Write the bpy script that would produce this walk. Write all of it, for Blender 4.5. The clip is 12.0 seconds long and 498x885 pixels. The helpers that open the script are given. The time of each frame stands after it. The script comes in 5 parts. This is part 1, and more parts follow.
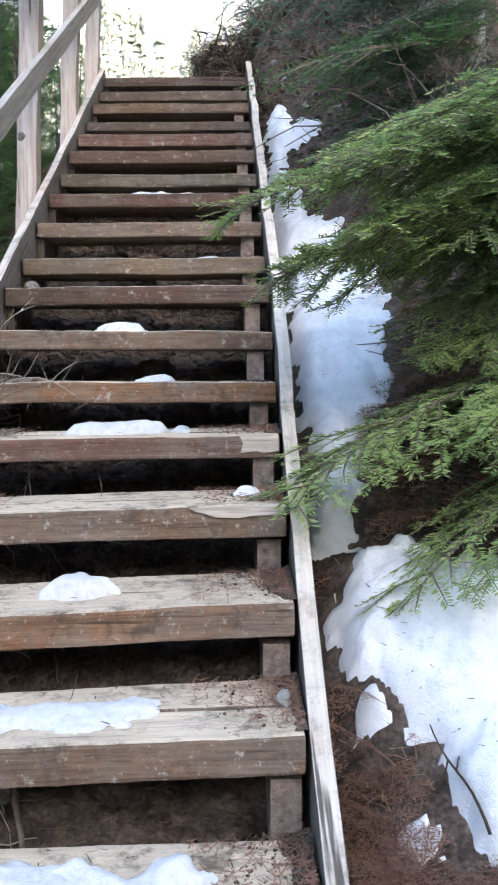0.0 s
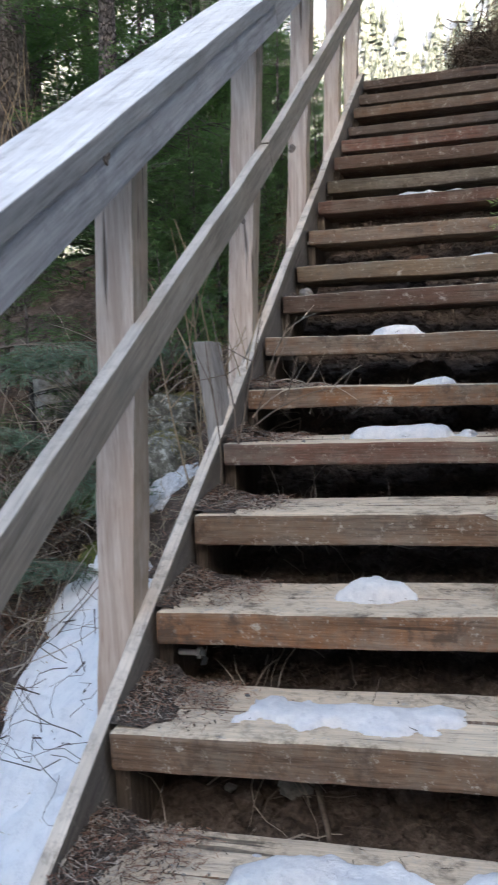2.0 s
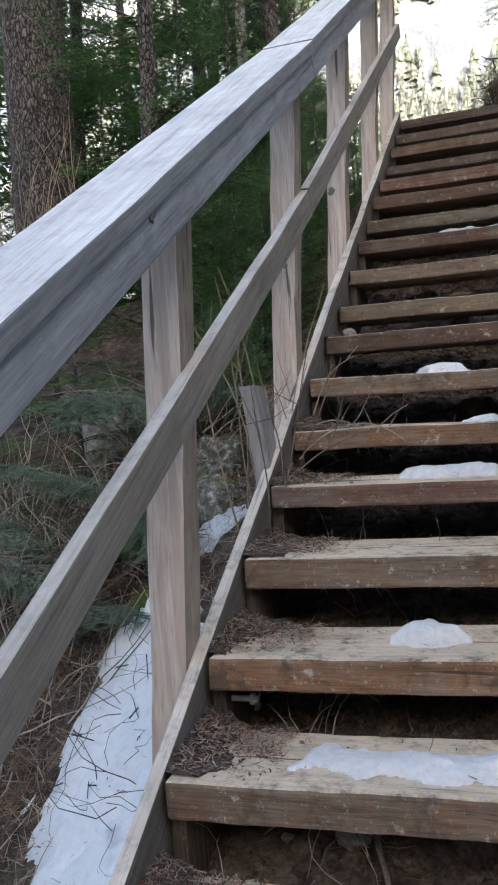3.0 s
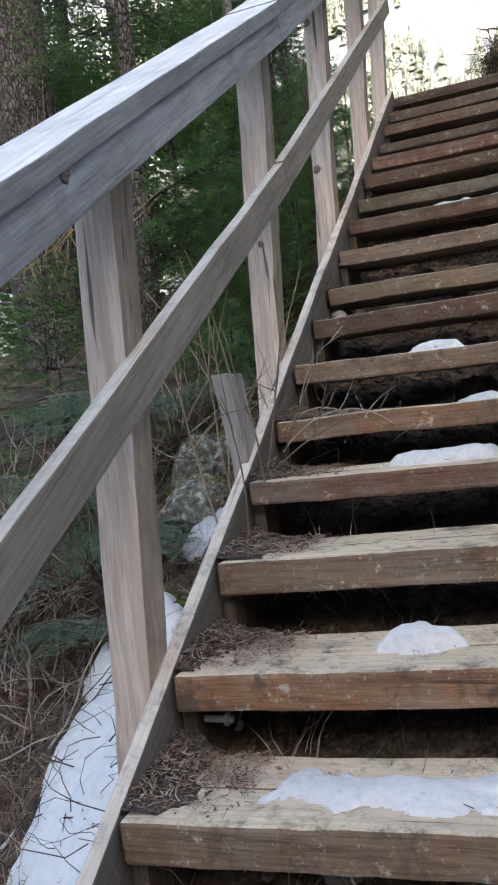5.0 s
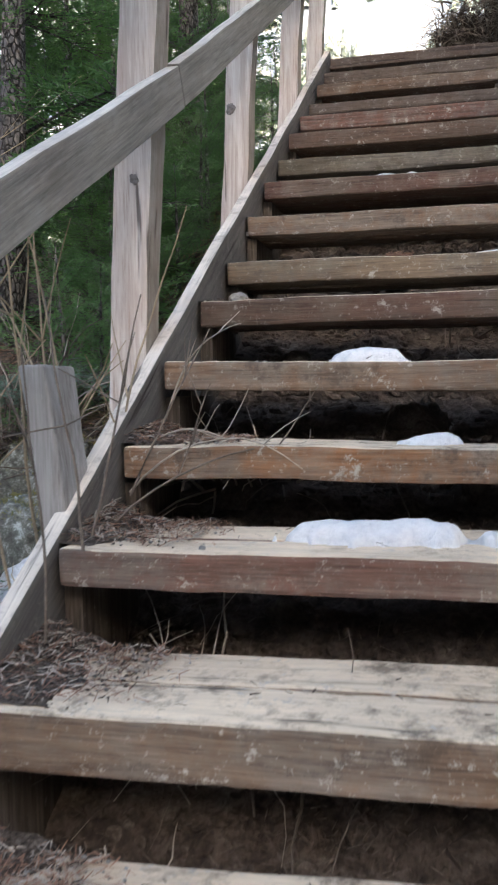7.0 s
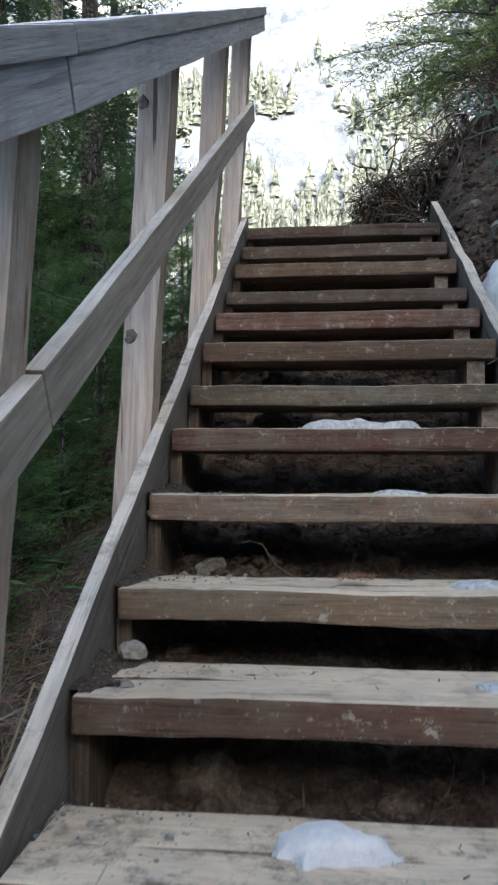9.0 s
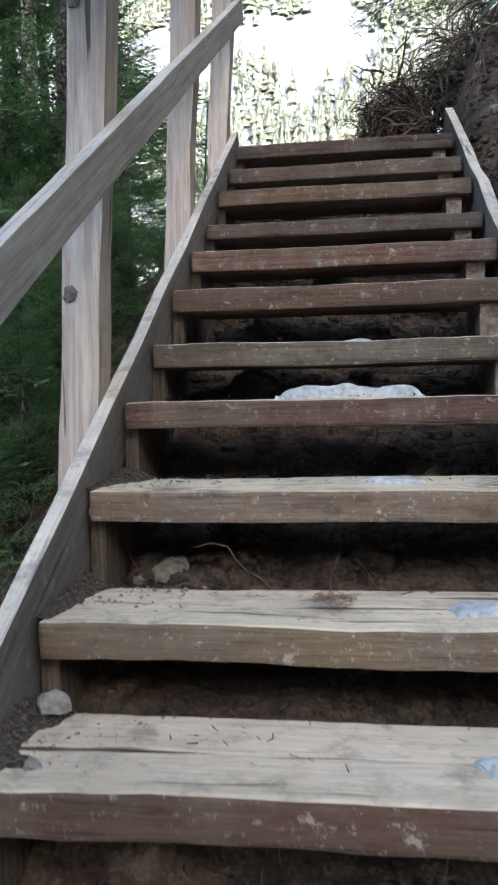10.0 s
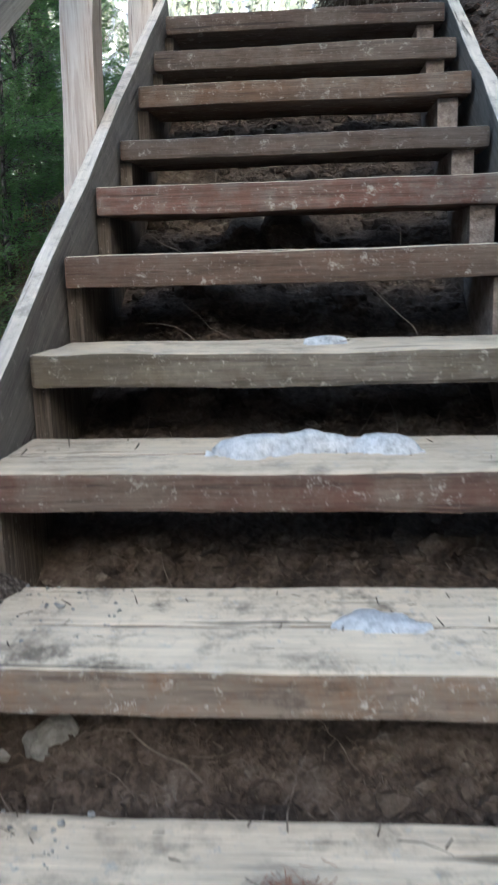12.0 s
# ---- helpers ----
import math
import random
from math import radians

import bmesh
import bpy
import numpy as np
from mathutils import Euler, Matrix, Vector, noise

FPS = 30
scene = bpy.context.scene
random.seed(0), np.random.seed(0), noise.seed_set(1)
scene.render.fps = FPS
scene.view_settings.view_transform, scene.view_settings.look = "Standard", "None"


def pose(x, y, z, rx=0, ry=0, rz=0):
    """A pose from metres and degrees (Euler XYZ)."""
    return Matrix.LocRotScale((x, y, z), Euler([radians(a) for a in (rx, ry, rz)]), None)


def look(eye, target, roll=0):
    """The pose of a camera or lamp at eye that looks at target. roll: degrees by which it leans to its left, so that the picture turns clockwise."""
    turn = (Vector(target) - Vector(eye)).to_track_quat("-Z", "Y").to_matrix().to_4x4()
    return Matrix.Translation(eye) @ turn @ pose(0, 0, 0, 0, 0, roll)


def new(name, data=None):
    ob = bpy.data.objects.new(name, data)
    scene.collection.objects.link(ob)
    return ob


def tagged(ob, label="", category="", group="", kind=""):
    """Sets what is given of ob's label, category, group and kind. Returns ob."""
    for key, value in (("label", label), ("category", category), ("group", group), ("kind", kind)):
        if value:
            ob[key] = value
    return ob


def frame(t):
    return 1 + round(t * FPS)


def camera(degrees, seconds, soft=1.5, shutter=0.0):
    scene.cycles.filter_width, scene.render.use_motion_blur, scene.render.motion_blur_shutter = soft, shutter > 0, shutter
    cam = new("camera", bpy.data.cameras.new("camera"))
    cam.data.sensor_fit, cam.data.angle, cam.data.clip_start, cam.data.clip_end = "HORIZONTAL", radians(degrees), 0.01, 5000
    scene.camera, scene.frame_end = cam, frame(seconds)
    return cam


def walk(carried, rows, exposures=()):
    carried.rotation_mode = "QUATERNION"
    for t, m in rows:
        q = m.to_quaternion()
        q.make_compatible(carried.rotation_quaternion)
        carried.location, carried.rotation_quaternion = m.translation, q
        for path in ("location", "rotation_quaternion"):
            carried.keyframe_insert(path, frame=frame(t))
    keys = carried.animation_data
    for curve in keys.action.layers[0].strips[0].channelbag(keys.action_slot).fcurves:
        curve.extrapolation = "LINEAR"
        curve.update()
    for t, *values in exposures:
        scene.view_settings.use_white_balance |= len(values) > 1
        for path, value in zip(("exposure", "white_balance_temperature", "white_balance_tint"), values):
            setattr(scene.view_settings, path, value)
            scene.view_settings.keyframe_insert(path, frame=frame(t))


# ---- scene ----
cam = camera(33.8, 12.0, soft=2.0, shutter=0.3)
PATH = [
    (0, (0.076, 0.004, 1.462), (0.126, 1.994, 1.263), -0.7),
    (0.5, (0.031, 0.003, 1.47), (0.011, 1.993, 1.269), -0.2),
    (1, (0.022, 0.006, 1.471), (-0.117, 1.99, 1.268), -0.7),
    (1.5, (-0.013, 0.009, 1.462), (-0.312, 1.977, 1.262), -1.1),
    (2, (-0.062, -0.015, 1.479), (-0.586, 1.906, 1.294), -2.2),
    (2.5, (-0.085, -0.022, 1.507), (-0.711, 1.871, 1.355), -3.3),
    (3, (-0.061, -0.03, 1.502), (-0.689, 1.866, 1.411), -3.8),
    (5, (0.004, 0.224, 1.449), (-0.679, 2.103, 1.369), -6.8),
    (5.5, (-0.07, 0.386, 1.421), (-0.737, 2.269, 1.33), -4.8),
    (6, (-0.185, 0.691, 1.445), (-0.849, 2.576, 1.364), -3.8),
    (6.5, (-0.174, 0.924, 1.455), (-0.698, 2.851, 1.34), -2.5),
    (8.5, (-0.235, 1.705, 1.99), (-0.58, 3.671, 1.862), 1.1),
    (9, (-0.337, 1.889, 2.161), (-0.542, 3.876, 2.256), 0.2),
    (9.5, (-0.314, 2.072, 2.215), (-0.517, 4.06, 2.315), 2.5),
    (10, (-0.233, 2.286, 2.32), (-0.497, 4.265, 2.216), -1.2),
    (10.5, (-0.272, 2.458, 2.38), (-0.578, 4.433, 2.299), -3.3),
    (11, (-0.295, 2.628, 2.519), (-0.574, 4.591, 2.263), 1.5),
    (11.5, (-0.224, 2.817, 2.524), (-0.34, 4.781, 2.165), -1.2),
    (12, (-0.251, 3.027, 2.65), (-0.415, 4.975, 2.225), -1.6),
]
EXPOSURES = [(0.0, 2.96, 6350, 11), (1.5, 2.48, 6600, 11), (2.5, 2.18, 6700, 11), (3.0, 2.08, 6650, 11), (5.5, 2.33, 6750, 11), (6.0, 2.28, 6600, 11), (6.5, 2.53, 6550, 11), (8.5, 2.68, 6350, 7), (9.0, 2.01, 6150, 7), (9.5, 2.03, 6150, 7), (10.0, 2.38, 6150, 7), (10.5, 2.48, 5980, 6), (11.5, 2.53, 5980, 5), (12.0, 2.66, 5980, 4)]
walk(cam, [(t, look(eye, target, roll)) for t, eye, target, roll in PATH], EXPOSURES)

# ---- daylight: an added hill shades the stairs, the far slope lies in the sun ----
SUN_AZ, SUN_EL = radians(158), radians(18)      # clockwise from ahead (+y)
world = bpy.data.worlds.new("world")
scene.world = world
world.use_nodes = True
wn = world.node_tree.nodes
sky = wn.new("ShaderNodeTexSky")
sky.sky_type, sky.sun_disc = "NISHITA", False
sky.sun_elevation, sky.sun_rotation = SUN_EL, SUN_AZ
sky.air_density, sky.dust_density, sky.ozone_density = 1.0, 3.0, 1.0
world.node_tree.links.new(sky.outputs[0], wn["Background"].inputs[0])
wn["Background"].inputs[1].default_value = 0.15
sun_data = bpy.data.lights.new("sun", "SUN")
sun_data.energy, sun_data.angle, sun_data.color = 2.0, radians(0.5), (1.0, 0.95, 0.86)
sun = new("sun", sun_data)
sun_from = Vector((math.sin(SUN_AZ) * math.cos(SUN_EL), math.cos(SUN_AZ) * math.cos(SUN_EL), math.sin(SUN_EL)))
sun.matrix_world = look(sun_from * 50, (0, 0, 0))


# ---- materials ----
def material(name, rough=0.85, spec=0.3):
    m = bpy.data.materials.new(name)
    m.use_nodes = True
    b = m.node_tree.nodes["Principled BSDF"]
    b.inputs["Roughness"].default_value = rough
    b.inputs["Specular IOR Level"].default_value = spec
    return m, m.node_tree.nodes, m.node_tree.links, b


def coords(n, l, scale=(1, 1, 1), turn=(0, 0, 0)):
    tc, mp = n.new("ShaderNodeTexCoord"), n.new("ShaderNodeMapping")
    l.new(tc.outputs["Object"], mp.inputs[0])
    turned = n.new("ShaderNodeMapping")
    mp.inputs["Rotation"].default_value = turn
    turned.inputs["Scale"].default_value = scale
    l.new(mp.outputs[0], turned.inputs[0])
    return turned.outputs[0]


def noise_tex(n, l, vec, scale, detail=6, rough=0.6, distort=0.0):
    t = n.new("ShaderNodeTexNoise")
    t.inputs["Scale"].default_value, t.inputs["Detail"].default_value = scale, detail
    t.inputs["Roughness"].default_value, t.inputs["Distortion"].default_value = rough, distort
    l.new(vec, t.inputs["Vector"])
    return t.outputs["Fac"]


def ramp(n, l, fac, *stops):
    r = n.new("ShaderNodeValToRGB")
    e = r.color_ramp.elements
    while len(e) < len(stops):
        e.new(0.5)
    for k, (p, c) in enumerate(stops):
        e[k].position = p
        e[k].color = (*c, 1) if isinstance(c, tuple) else (c, c, c, 1)
    l.new(fac, r.inputs[0])
    return r.outputs[0]


def mix(n, l, fac, a, b, how="MIX"):
    m = n.new("ShaderNodeMix")
    m.data_type, m.blend_type = "RGBA", how
    for value, slot in ((fac, 0), (a, 6), (b, 7)):
        if hasattr(value, "is_linked"):
            l.new(value, m.inputs[slot])
        elif isinstance(value, tuple):
            m.inputs[slot].default_value = (*value, 1)
        else:
            m.inputs[slot].default_value = value
    return m.outputs[2]


def bump(n, l, b, height, strength=0.5, distance=0.01):
    k = n.new("ShaderNodeBump")
    k.inputs["Strength"].default_value, k.inputs["Distance"].default_value = strength, distance
    l.new(height, k.inputs["Height"])
    l.new(k.outputs[0], b.inputs["Normal"])


def wood(name, stretch, turn=(0, 0, 0), pale=(0.5, 0.44, 0.36), mid=(0.3, 0.25, 0.2), dark=(0.1, 0.08, 0.065), stain=None,
         worn_top=0.0, spots=0.5, knots=0.0, cracks=0.7, smear=0.3, dirt=1.0, side_shade=0.0, bands=0.3):
    """Weathered timber: grain drawn out along one axis, remains of stain, pale specks, dark checks."""
    m, n, l, b = material(name, 0.82, 0.22)
    at = coords(n, l, stretch, turn)
    rnd = n.new("ShaderNodeObjectInfo").outputs["Random"]
    shift = n.new("ShaderNodeVectorMath")
    shift.operation = "MULTIPLY_ADD"
    mul = n.new("ShaderNodeCombineXYZ")
    for k in range(3):
        l.new(rnd, mul.inputs[k])
    l.new(mul.outputs[0], shift.inputs[0])
    shift.inputs[1].default_value = (37, 17, 53)
    l.new(at, shift.inputs[2])
    at = shift.outputs[0]
    coarse, fine = noise_tex(n, l, at, 55, 6, 0.65, 0.2), noise_tex(n, l, at, 210, 4, 0.6, 0.1)
    grain = mix(n, l, 0.45, coarse, fine)
    broad = noise_tex(n, l, at, 7, 3, 0.55, 0.25)
    free = coords(n, l)
    blotch = noise_tex(n, l, free, 4, 6, 0.65)
    col = ramp(n, l, grain, (0.33, dark), (0.45, mid), (0.6, pale)) if not stain else ramp(n, l, grain, (0.33, dark), (0.46, tuple(0.7 * v for v in mid)), (0.64, mid))
    col = mix(n, l, ramp(n, l, broad, (0.4, 0.0), (0.7, smear)), col, dark)
    rings = noise_tex(n, l, at, 24, 5, 0.7, 0.35)
    col = mix(n, l, ramp(n, l, rings, (0.42, bands), (0.5, 0.0), (0.56, 0.0), (0.63, 0.8 * bands)), col, dark)
    if stain:
        flake = ramp(n, l, mix(n, l, 0.5, noise_tex(n, l, free, 15, 9, 0.78), noise_tex(n, l, free, 2.6, 5, 0.6)), (0.44, 0.92), (0.56, 0.12))
        faded = ramp(n, l, mix(n, l, 0.4, noise_tex(n, l, coords(n, l, (0.6, 1, 1.6)), 5, 5, 0.6, 0.6), rnd), (0.4, 0.0), (0.62, 0.45))
        tint = mix(n, l, faded, stain, (0.78 * mid[0], 0.72 * mid[1], 0.66 * mid[2]))
        stained = mix(n, l, flake, col, mix(n, l, ramp(n, l, grain, (0.35, 0.0), (0.62, 1.0)), mix(n, l, 0.6, tint, (0.0, 0.0, 0.0)), tint))
        geo, sep = n.new("ShaderNodeNewGeometry"), n.new("ShaderNodeSeparateXYZ")
        l.new(geo.outputs["Normal"], sep.inputs[0])
        up = ramp(n, l, sep.outputs["Z"], (0.35, 0.0), (0.7, 1.0))
        bare = ramp(n, l, grain, (0.33, mid), (0.42, tuple(0.9 * v for v in pale)), (0.6, tuple(min(1, 1.15 * v) for v in pale)))
        tops = mix(n, l, worn_top, stained, bare)
        dirty = ramp(n, l, noise_tex(n, l, free, 13, 8, 0.78), (0.51, 0.0), (0.66, 0.75 * dirt))
        tops = mix(n, l, dirty, tops, (0.16, 0.125, 0.095))
        col = mix(n, l, up, stained, tops)
    speck = ramp(n, l, noise_tex(n, l, free, 75, 6, 0.7), (0.6, 0.0), (0.7, spots))
    col = mix(n, l, speck, col, (0.5, 0.465, 0.41))
    if stain:
        scab = ramp(n, l, noise_tex(n, l, free, 24, 9, 0.82), (0.575, 0.0), (0.625, min(1.0, 1.3 * spots)))
        col = mix(n, l, scab, col, (0.46, 0.43, 0.38))
        soil = ramp(n, l, noise_tex(n, l, free, 9, 8, 0.75), (0.36, 0.75 * dirt), (0.46, 0.0))
        col = mix(n, l, soil, col, dark)
    if side_shade:
        # shade of the face towards the bank, put into the colour as dark olive
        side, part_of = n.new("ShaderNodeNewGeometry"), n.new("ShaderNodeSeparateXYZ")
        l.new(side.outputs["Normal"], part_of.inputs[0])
        patchy = ramp(n, l, noise_tex(n, l, free, 6, 6, 0.7), (0.3, side_shade), (0.7, 0.6 * side_shade))
        covered = mix(n, l, ramp(n, l, part_of.outputs["X"], (0.5, 0.0), (0.75, 1.0)), (0.0, 0.0, 0.0), patchy)
        col = mix(n, l, covered, col, (0.12, 0.1, 0.066))
    check = ramp(n, l, noise_tex(n, l, at, 30, 3, 0.5, 0.2), (0.31, cracks), (0.345, 0.0))
    col = mix(n, l, check, col, (0.04, 0.03, 0.025))
    if knots:
        vor = n.new("ShaderNodeTexVoronoi")
        vor.inputs["Scale"].default_value = 2.6
        l.new(coords(n, l, tuple(0.55 + 0.45 * v for v in stretch), turn), vor.inputs["Vector"])
        kn = ramp(n, l, vor.outputs["Distance"], (0.05, knots), (0.1, 0.0))
        col = mix(n, l, kn, col, (0.13, 0.1, 0.08))
    col = mix(n, l, ramp(n, l, blotch, (0.34, 0.45), (0.62, 0.0)), col, mix(n, l, 0.6, col, dark))
    l.new(col, b.inputs["Base Color"])
    bump(n, l, b, mix(n, l, 0.5, grain, check, "SUBTRACT"), 0.7, 0.005)
    return m


SLOPE = math.atan(0.5925)
GX, GY, GZ = (0.05, 1, 1), (1, 0.04, 1), (1, 1, 0.05)
PALE = (0.68, 0.57, 0.43)
TREADS = [
    wood("tread_brown", GX, pale=PALE, mid=(0.33, 0.275, 0.225), dark=(0.085, 0.066, 0.052), stain=(0.27, 0.15, 0.082), worn_top=0.93, spots=0.8, dirt=1.0),
    wood("tread_red", GX, pale=PALE, mid=(0.3, 0.25, 0.21), dark=(0.085, 0.066, 0.056), stain=(0.225, 0.102, 0.076), worn_top=0.95, spots=0.7, dirt=0.55),
    wood("tread_olive", GX, pale=PALE, mid=(0.27, 0.235, 0.195), dark=(0.075, 0.064, 0.052), stain=(0.15, 0.125, 0.09), worn_top=0.95, spots=0.6, dirt=0.5),
    wood("tread_orange", GX, pale=PALE, mid=(0.34, 0.28, 0.225), dark=(0.085, 0.066, 0.052), stain=(0.37, 0.18, 0.085), worn_top=0.9, spots=0.85, dirt=1.1),
    wood("tread_dark", GX, pale=(0.44, 0.385, 0.325), mid=(0.19, 0.155, 0.13), dark=(0.06, 0.047, 0.04), stain=(0.105, 0.068, 0.052), worn_top=0.85, spots=0.4, dirt=0.5),
    wood("tread_faded", GX, pale=PALE, mid=(0.32, 0.275, 0.22), dark=(0.085, 0.07, 0.056), stain=(0.25, 0.182, 0.122), worn_top=0.97, spots=0.75, dirt=0.6),
    wood("tread_umber", GX, pale=PALE, mid=(0.26, 0.205, 0.165), dark=(0.075, 0.058, 0.047), stain=(0.18, 0.108, 0.07), worn_top=0.95, spots=0.6, dirt=0.55),
    wood("tread_dark_red", GX, pale=PALE, mid=(0.23, 0.18, 0.14), dark=(0.065, 0.05, 0.042), stain=(0.145, 0.074, 0.056), worn_top=0.9, spots=0.55, dirt=0.5),
]
RAIL = wood("rail_grey", GY, (-SLOPE, 0, 0), (0.64, 0.6, 0.54), (0.38, 0.35, 0.305), (0.16, 0.145, 0.125), stain=(0.36, 0.33, 0.285), worn_top=0.95, spots=0.05, knots=0.6, cracks=0.3, smear=0.2, dirt=0.35)
TOP_RAIL = wood("top_rail_grey", GY, (-SLOPE, 0, 0), (0.62, 0.635, 0.655), (0.46, 0.475, 0.5), (0.2, 0.207, 0.22), stain=(0.45, 0.465, 0.49), worn_top=0.9, spots=0.08, knots=0.7, cracks=0.4, smear=0.4, dirt=0.6)
CAP = wood("cap_grey", GY, (-SLOPE, 0, 0), (0.72, 0.735, 0.745), (0.38, 0.39, 0.4), (0.17, 0.175, 0.18), stain=(0.34, 0.35, 0.36), worn_top=0.97, spots=0.1, cracks=0.3, smear=0.15, dirt=0.3)
STRINGER = wood("stringer_bleached", GY, (-SLOPE, 0, 0), (0.66, 0.595, 0.51), (0.23, 0.21, 0.185), (0.08, 0.072, 0.064), stain=(0.17, 0.155, 0.14), worn_top=1.0, spots=0.2, cracks=0.85, smear=0.35, dirt=0.6)
BARE = wood("splintered_wood", GX, (0, 0, 0), (0.72, 0.67, 0.6), (0.55, 0.5, 0.44), (0.25, 0.21, 0.17), spots=0.1, cracks=0.7)
POST = wood("post_pale", GZ, (0, 0, 0), (0.85, 0.785, 0.72), (0.72, 0.63, 0.56), (0.42, 0.305, 0.235), spots=0.1, knots=0.0, cracks=0.8, smear=0.4, side_shade=0.85, bands=0.5)
STUB = wood("stub_grey", GZ, (0, 0, 0), (0.44, 0.425, 0.41), (0.3, 0.285, 0.27), (0.12, 0.105, 0.09), spots=0.3, cracks=0.6)
# dirty timber, its colour lowered further for the shade beneath the treads
CARRIAGE = wood("carriage_dirty_shaded", GZ, (0, 0, 0), (0.2, 0.165, 0.135), (0.095, 0.077, 0.062), (0.03, 0.025, 0.02), spots=0.5)


def plain(name, stops, scale=12, rough=0.9, spec=0.2, bumps=0.5, distance=0.01, detail=8, stretch=(1, 1, 1)):
    m, n, l, b = material(name, rough, spec)
    at = coords(n, l, stretch)
    a, c = noise_tex(n, l, at, scale, detail, 0.65), noise_tex(n, l, at, scale * 7, 4, 0.6)
    both = mix(n, l, 0.35, a, c)
    l.new(ramp(n, l, both, *stops), b.inputs["Base Color"])
    bump(n, l, b, both, bumps, distance)
    return m


EARTH = plain("earth", ((0.32, (0.022, 0.017, 0.014)), (0.47, (0.075, 0.056, 0.045)), (0.6, (0.165, 0.13, 0.105)), (0.75, (0.34, 0.29, 0.25))), 11, bumps=1.0, distance=0.04)
SNOW = plain("snow", ((0.3, (0.64, 0.67, 0.71)), (0.5, (0.81, 0.83, 0.855)), (0.75, (0.88, 0.89, 0.905))), 26, 0.6, 0.3, 0.8, 0.015)
ICE = plain("old_ice", ((0.3, (0.58, 0.6, 0.63)), (0.44, (0.8, 0.81, 0.83)), (0.62, (0.92, 0.925, 0.93))), 55, 0.35, 0.5, 1.0, 0.012)
GREY_ICE = plain("grey_ice", ((0.34, (0.32, 0.33, 0.35)), (0.48, (0.58, 0.6, 0.62)), (0.62, (0.86, 0.87, 0.89))), 60, 0.3, 0.5, 1.0, 0.012)
CAKED = plain("earth_caked_timber", ((0.32, (0.08, 0.06, 0.05)), (0.48, (0.24, 0.19, 0.16)), (0.62, (0.38, 0.32, 0.275)), (0.75, (0.5, 0.45, 0.4))), 38, bumps=0.9, distance=0.008)
STONE = plain("stone", ((0.3, (0.09, 0.085, 0.08)), (0.5, (0.26, 0.25, 0.23)), (0.72, (0.45, 0.44, 0.42))), 14, bumps=0.7, distance=0.012)
LICHEN = plain("lichened_stone", ((0.34, (0.04, 0.042, 0.036)), (0.47, (0.12, 0.118, 0.1)), (0.54, (0.2, 0.205, 0.175)), (0.6, (0.5, 0.52, 0.49))), 34, bumps=0.8, distance=0.015)
EARTHY_STONE = plain("earthy_stone", ((0.3, (0.035, 0.026, 0.02)), (0.5, (0.1, 0.078, 0.062)), (0.66, (0.22, 0.185, 0.155)), (0.8, (0.42, 0.38, 0.34))), 20, bumps=0.8, distance=0.01)
MOSS = plain("moss", ((0.3, (0.03, 0.04, 0.01)), (0.55, (0.1, 0.12, 0.03)), (0.75, (0.2, 0.2, 0.06))), 30, bumps=1.0, distance=0.02)
def scaly_bark():
    m, n, l, b = material("bark", 0.9, 0.2)
    at = coords(n, l, (1, 1, 0.45))
    vor = n.new("ShaderNodeTexVoronoi")
    vor.feature = "DISTANCE_TO_EDGE"
    vor.inputs["Scale"].default_value = 42
    wob = n.new("ShaderNodeVectorMath")
    wob.operation = "ADD"
    nz = n.new("ShaderNodeTexNoise")
    nz.inputs["Scale"].default_value = 9
    l.new(at, nz.inputs["Vector"])
    sc = n.new("ShaderNodeVectorMath")
    sc.operation = "SCALE"
    sc.inputs[3].default_value = 0.09
    l.new(nz.outputs["Color"], sc.inputs[0])
    l.new(at, wob.inputs[0])
    l.new(sc.outputs[0], wob.inputs[1])
    l.new(wob.outputs[0], vor.inputs["Vector"])
    plates = ramp(n, l, vor.outputs["Distance"], (0.0, 0.0), (0.14, 1.0))
    tone = ramp(n, l, noise_tex(n, l, at, 30, 6, 0.7), (0.35, (0.065, 0.057, 0.053)), (0.65, (0.2, 0.182, 0.175)))
    l.new(mix(n, l, plates, (0.05, 0.042, 0.037), tone), b.inputs["Base Color"])
    bump(n, l, b, plates, 1.0, 0.02)
    return m


BARK = scaly_bark()
PALE_BARK = plain("pale_bark", ((0.34, (0.06, 0.055, 0.05)), (0.5, (0.26, 0.25, 0.23)), (0.66, (0.5, 0.5, 0.48))), 18, bumps=0.7, distance=0.01, stretch=(1, 1, 0.5))
TWIG = plain("dead_twig", ((0.3, (0.07, 0.055, 0.045)), (0.6, (0.2, 0.165, 0.135))), 30)
GREY_TWIG = plain("grey_twig", ((0.3, (0.2, 0.165, 0.135)), (0.6, (0.5, 0.44, 0.37))), 30)
STRAW = plain("dry_stem", ((0.3, (0.2, 0.15, 0.1)), (0.6, (0.4, 0.32, 0.22))), 30)
DARK_TWIG = plain("dark_twig", ((0.3, (0.03, 0.022, 0.018)), (0.6, (0.09, 0.065, 0.05))), 30)
KNOT = plain("knot", ((0.35, (0.09, 0.075, 0.066)), (0.6, (0.34, 0.29, 0.255))), 90, bumps=0.5)
STEEL = plain("galvanised_steel", ((0.3, (0.3, 0.31, 0.32)), (0.6, (0.5, 0.51, 0.52))), 30, 0.45, 0.5, 0.1)


